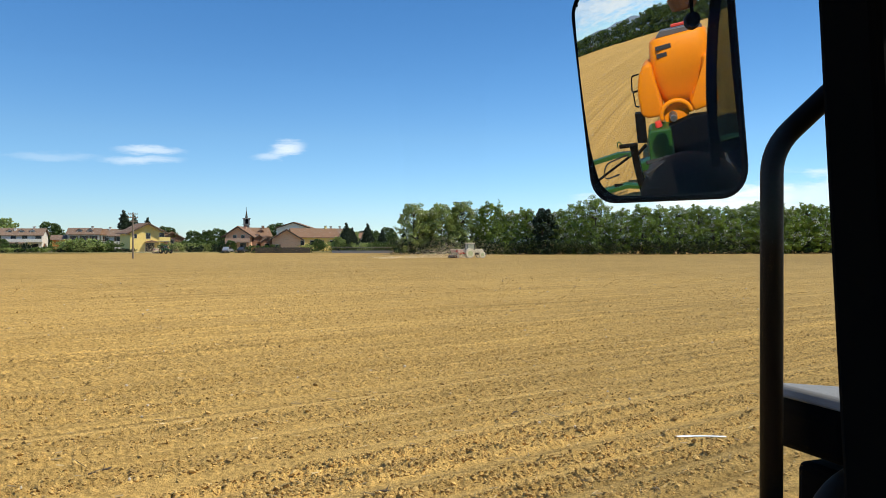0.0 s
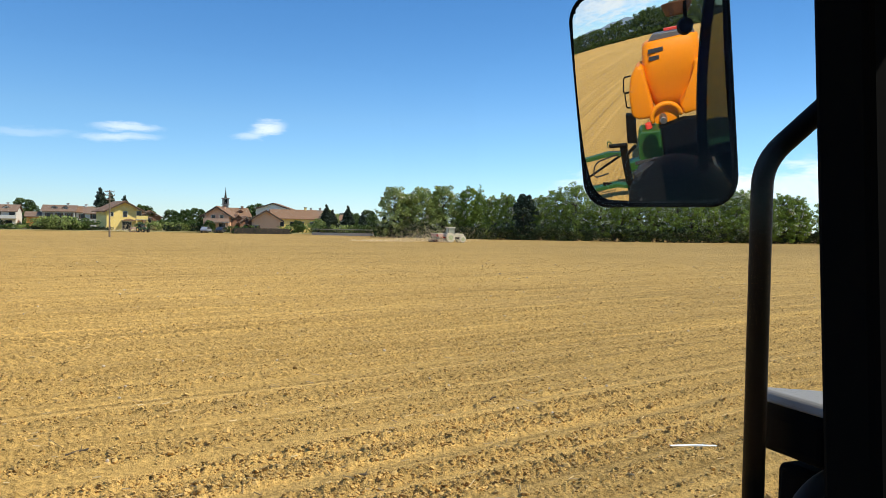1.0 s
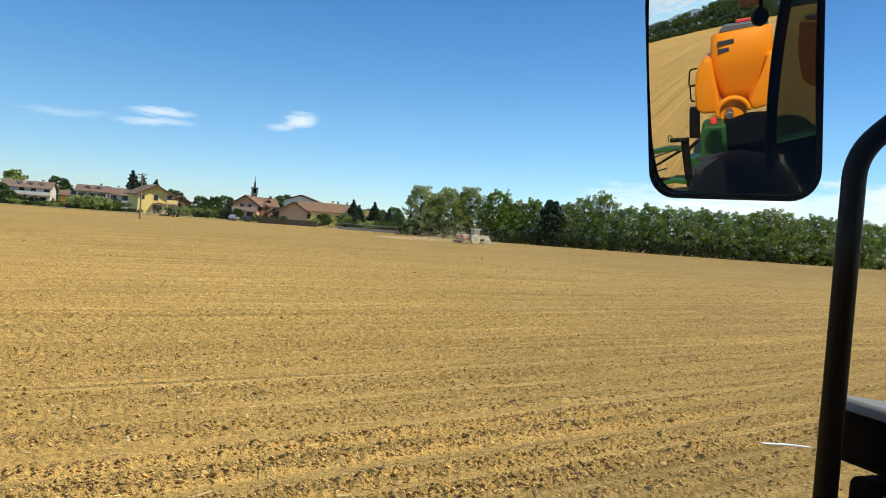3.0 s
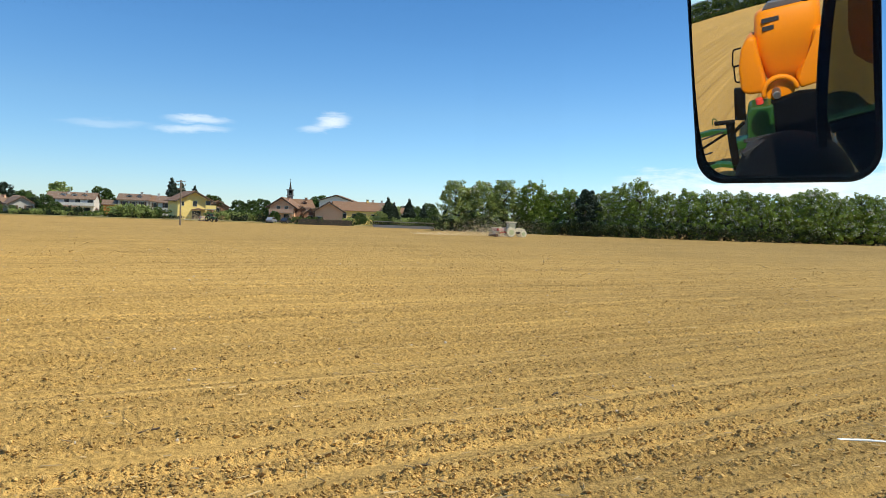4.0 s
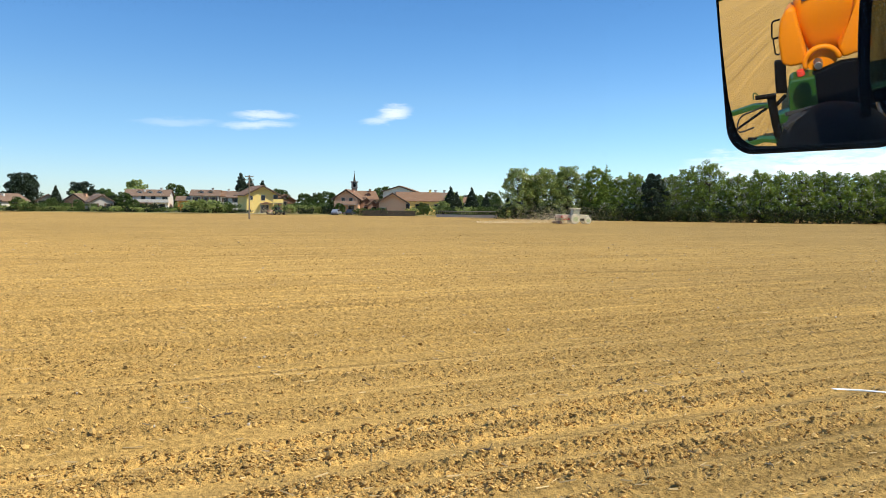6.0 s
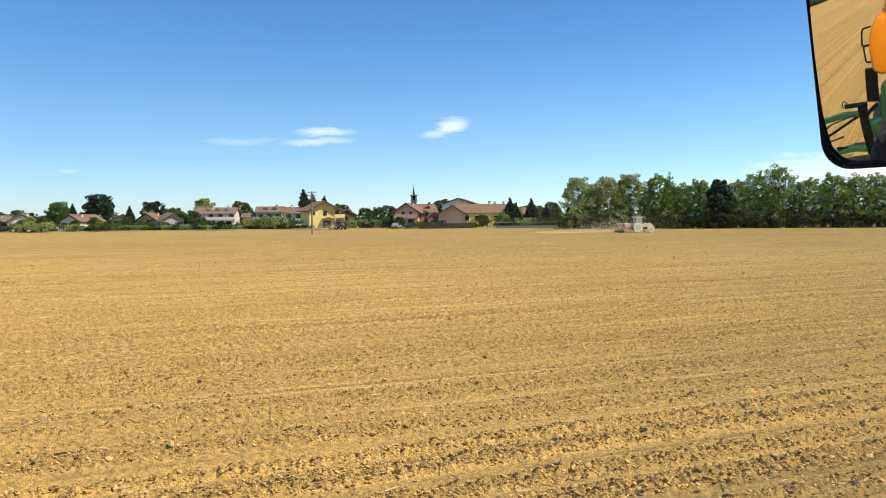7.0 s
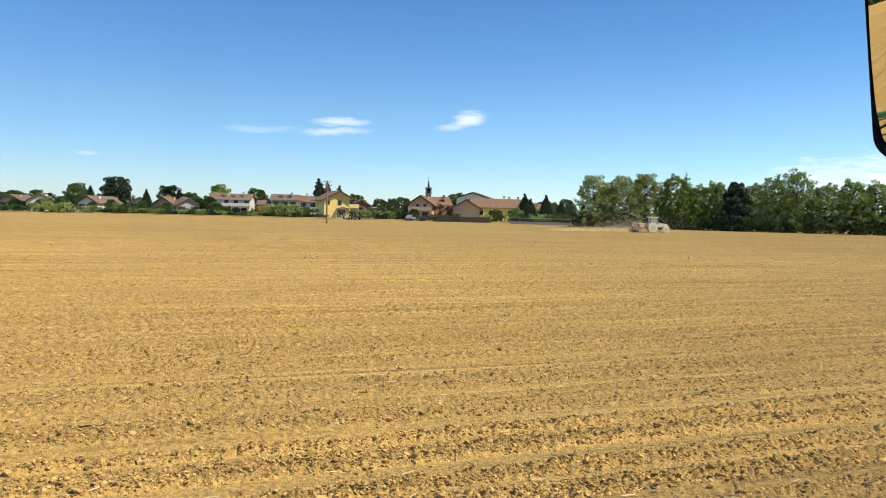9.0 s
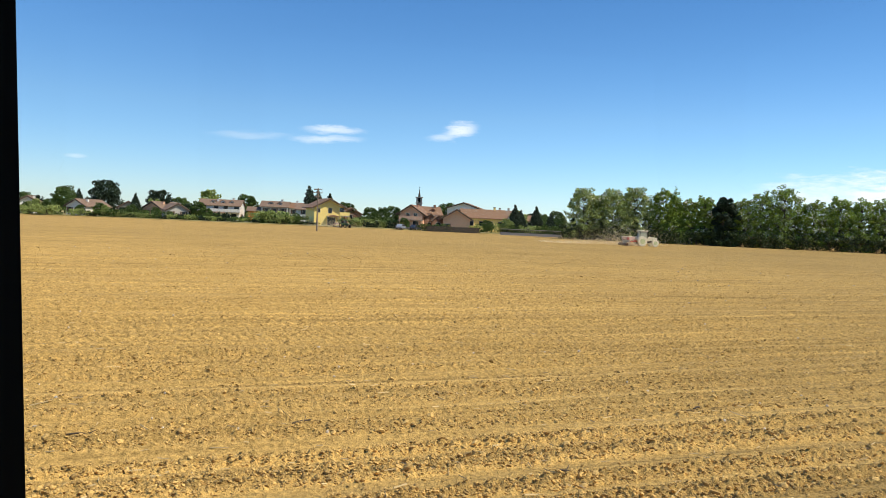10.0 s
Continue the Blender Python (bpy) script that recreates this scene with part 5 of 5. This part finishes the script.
def farm_tractor(name, x, y, turn, paint, label, dust_seed, billow, size=1.0):
    """A working tractor with a harrow behind it, dusty, standing at rest. Its front is local +x."""
    t = thing(name, turned(x, y, turn, size), label, "tractor", "tractors working the field")
    part("bonnet", bevelled(prism([(0.3, 0.95), (2.4, 0.95), (2.5, 1.25), (2.35, 1.55), (0.3, 1.75)], -0.36, 0.36, "y"), 0.05), paint, t)
    part("chassis", box((-1.2, -0.3, 0.55), (2.3, 0.3, 0.98), 0.03), "fence_dark", t)
    cab = part("cab_roof", box((-1.05, -0.75, 2.62), (0.55, 0.75, 2.82), 0.06), paint, t)
    for px, py in ((-0.95, -0.68), (-0.95, 0.68), (0.40, -0.68), (0.40, 0.68)):
        part("pillar", rod((px + 0.05, py, 1.3), (px, py, 2.63), 0.05), "fence_dark", cab)
    part("cab_glazing", bevelled(prism([(-0.92, 1.5), (0.42, 1.5), (0.38, 2.6), (-0.88, 2.6)], -0.64, 0.64, "y"), 0.02), "dusty_glass" if name == "field_tractor" else "pane", cab)
    part("cab_base", box((-1.0, -0.72, 0.98), (0.5, 0.72, 1.5), 0.04), paint, t)
    for s in (-1, 1):
        part("mudguard", bevelled(prism([(-0.62 + 0.95 * math.cos(radians(a)), 0.84 + 0.92 * math.sin(radians(a))) for a in range(20, 161, 14)] + [(-0.62 + 0.88 * math.cos(radians(a)), 0.84 + 0.86 * math.sin(radians(a))) for a in range(160, 19, -14)], s * 0.95 - 0.28, s * 0.95 + 0.28, "y"), 0.01), paint, t)
        for wx, r, wd in ((-0.62, 0.84, 0.26), (1.85, 0.60, 0.2)):
            wh = part("wheel", bevelled(rod((wx, s * 0.95 - wd, r), (wx, s * 0.95 + wd, r), r, seg=30), 0.04), "rubber" if name != "field_tractor" else "pale_paint", t)
            part("rim", rod((wx, s * (0.95 + wd + 0.005), r), (wx, s * (0.95 + wd + 0.02), r), r * 0.55, seg=20), "pale_green" if name == "field_tractor" else "yellow", wh)
            bm = bmesh.new()
            for k in range(18):
                add_box(bm, (-0.04, -wd, r - 0.01), (0.04, wd, r + 0.05), 0, Matrix.Translation((wx, s * 0.95, r)) @ Matrix.Rotation(k * 2 * math.pi / 18, 4, "Y"))
            part("tread", bm, "rubber" if name != "field_tractor" else "pale_paint", wh)
    part("exhaust", rod((0.7, 0.42, 1.6), (0.7, 0.42, 2.6), 0.05), "fence_dark", t)
    h = thing("harrow", turned(x, y, turn, size), "dusty red and pale harrow hitched behind the tractor", "harrow", "harrows")
    part("frame", add_box(box((-3.2, -1.9, 0.85), (-3.05, 1.9, 1.0), 0.02), (-2.6, -1.9, 0.85), (-2.45, 1.9, 1.0)), "pale_paint", h)
    part("hitch", prism([(-2.5, 0.7), (-1.25, 0.75), (-1.25, 0.85), (-2.4, 1.35), (-2.55, 1.35)], -0.25, 0.25, "y"), "red", h)
    part("hopper_box", bevelled(prism([(-3.3, 1.02), (-2.5, 1.02), (-2.35, 1.55), (-3.45, 1.55)], -1.8, 1.8, "y"), 0.03), "dusty_red", h)
    part("hopper_lid", box((-3.5, -1.82, 1.56), (-2.3, 1.82, 1.66), 0.03), "pale_paint", h)
    part("warning_board", box((-3.5, -1.85, 1.05), (-3.46, -1.25, 1.5), 0.01), "red", h)
    for k in range(9):
        part("tine", rod((-3.1, -1.8 + 0.45 * k, 0.9), (-3.25, -1.8 + 0.45 * k, 0.02), 0.03), "steel", h)
    part("roller", bevelled(rod((-3.75, -1.9, 0.25), (-3.75, 1.9, 0.25), 0.25, seg=18), 0.02), "rust", h)
    part("roller_arm", box((-3.75, -0.06, 0.24), (-3.1, 0.06, 0.95), 0.02), "pale_paint", h)
    # airborne dust: a loose veil of flat flecks trailing behind
    rng = np.random.default_rng(dust_seed)
    n = 150000 if name == "field_tractor" else 50000
    c, si = math.cos(turn), math.sin(turn)
    f = rng.random(n) ** 2.1
    u, w = -1.6 - 15 * f, rng.normal(0, 1, n) * (1.1 + 1.3 * f)
    z = np.abs(rng.normal(0, 1, n)) * (0.12 + billow * np.sin(np.minimum(1, f * 4) * 1.57) * (1 - f) ** 2) + 0.02
    near = rng.random(n) < 0.42
    u, z = np.where(near, rng.normal(-3.0, 4.2, n), u), np.where(near, np.abs(rng.normal(0, 1.5, n)) + 0.1, z)
    mid = np.stack([x + c * u - si * w, y + si * u + c * w, z], 1)
    tilt = rng.normal(0, 0.4, (n, 3)) + np.array((0.64, -0.37, 0.67))
    tilt /= np.linalg.norm(tilt, axis=1)[:, None]
    p = np.cross(tilt, rng.normal(size=(n, 3)))
    p /= np.linalg.norm(p, axis=1)[:, None]
    q = np.cross(tilt, p)
    fleck = rng.uniform(0.005, 0.014, (n, 1))
    verts = np.stack([mid + p * fleck, mid - p * fleck * 0.6 + q * fleck, mid - p * fleck * 0.6 - q * fleck], 1).reshape(-1, 3)
    tagged(from_data("dust_cloud", verts, [(3 * k, 3 * k + 1, 3 * k + 2) for k in range(n)], "dust"), "thin pale dust hanging behind the working tractor", "dust", kind="stuff")


def build_behind():
    """Trees and hills behind the tractor, which the mirror shows."""
    rng = np.random.default_rng(5)
    src = tree("far_edge_tree", turned(-130, 20), "leafy tree at the rear end of the field", 9.5, 8.5, 0.05, "leaf_d", 91, 40, 80, 0.28, group="trees at the rear end of the field")
    for k in range(42):
        place_copy(src, -130 + rng.uniform(-5, 3) - 0.12 * abs(k * 7 - 30), -26 + 2.9 * k, rng.uniform(0, 6.28), rng.uniform(0.75, 1.0) if k > 12 else rng.uniform(1.1, 1.5))
    xs = np.linspace(-1800, 2600, 90)
    verts = [(-2900, y, -1) for y in xs] + [(-3000 - 200 * math.sin(y * 0.002), y, 60 + 190 * float(noise.noise((y * 0.0011, 3.1, 0))) ** 2 + 120 * (0.5 + 0.5 * math.sin(y * 0.0021 + 1.0)) + 30 * float(noise.noise((y * 0.006, 0.3, 0)))) for y in xs] + [(-3900, y, -1) for y in xs]
    k = len(xs)
    faces = [(r * k + i, r * k + i + 1, (r + 1) * k + i + 1, (r + 1) * k + i) for r in range(2) for i in range(k - 1)]
    tagged(from_data("hill_backdrop", verts, faces, "hill", smooth=True), "hazy blue hills on the horizon", "hills", kind="structure")


build_village()
build_church()
build_pole()
build_edge()
car(8.0, 187.5, 1.2, "car_grey", "grey parked car in front of the pink house")
car(11.9, 187.4, 1.0, "car_dark", "dark parked car in front of the pink house")
car(-101.8, 183, 2.05, "car_grey", "grey parked car at the far field edge")
car(-98.6, 181, 2.08, "car_white", "white parked car at the far field edge")
car(-96.2, 180.5, 2.1, "car_red", "red parked car at the far field edge")
farm_tractor("field_tractor", 43.2, 110, 0.02, "pale_paint", "dusty pale tractor working across the field", 101, 1.15, 0.88)
farm_tractor("green_tractor", -6.5, 180, -0.85, "green_paint", "small green tractor working along the village edge", 102, 1.2, 0.7)
build_behind()


def twig(x, y, turn, length, label):
    t = thing("twig", pose(x, y, float(soil_height(np.array([x]), np.array([y]))[0]) + 0.015, 0, 0, turn), label, "twig", "twigs on the field")
    rng = np.random.default_rng(int(abs(x * 100)))
    pts = [(length * (k / 5 - 0.5), rng.normal(0, 0.012), 0.012 * math.sin(k)) for k in range(6)]
    part("stem", add_tube(bmesh.new(), pts, 0.011, 6), "bark", t)
    part("side_shoot", rod(pts[3], (pts[3][0] + 0.09, 0.06, 0.03), 0.007, 0.003, 5), "bark", t)


twig(-0.85, 8.6, 50, 0.30, "short dark broken twig lying on the soil")
twig(4.6, 9.6, 35, 0.26, "short dark broken twig lying on the soil")
twig(-3.1, 7.9, 8, 0.34, "thin dark stalk lying along the soil row")
twig(1.9, 6.9, 20, 0.22, "short dark broken twig lying on the soil")
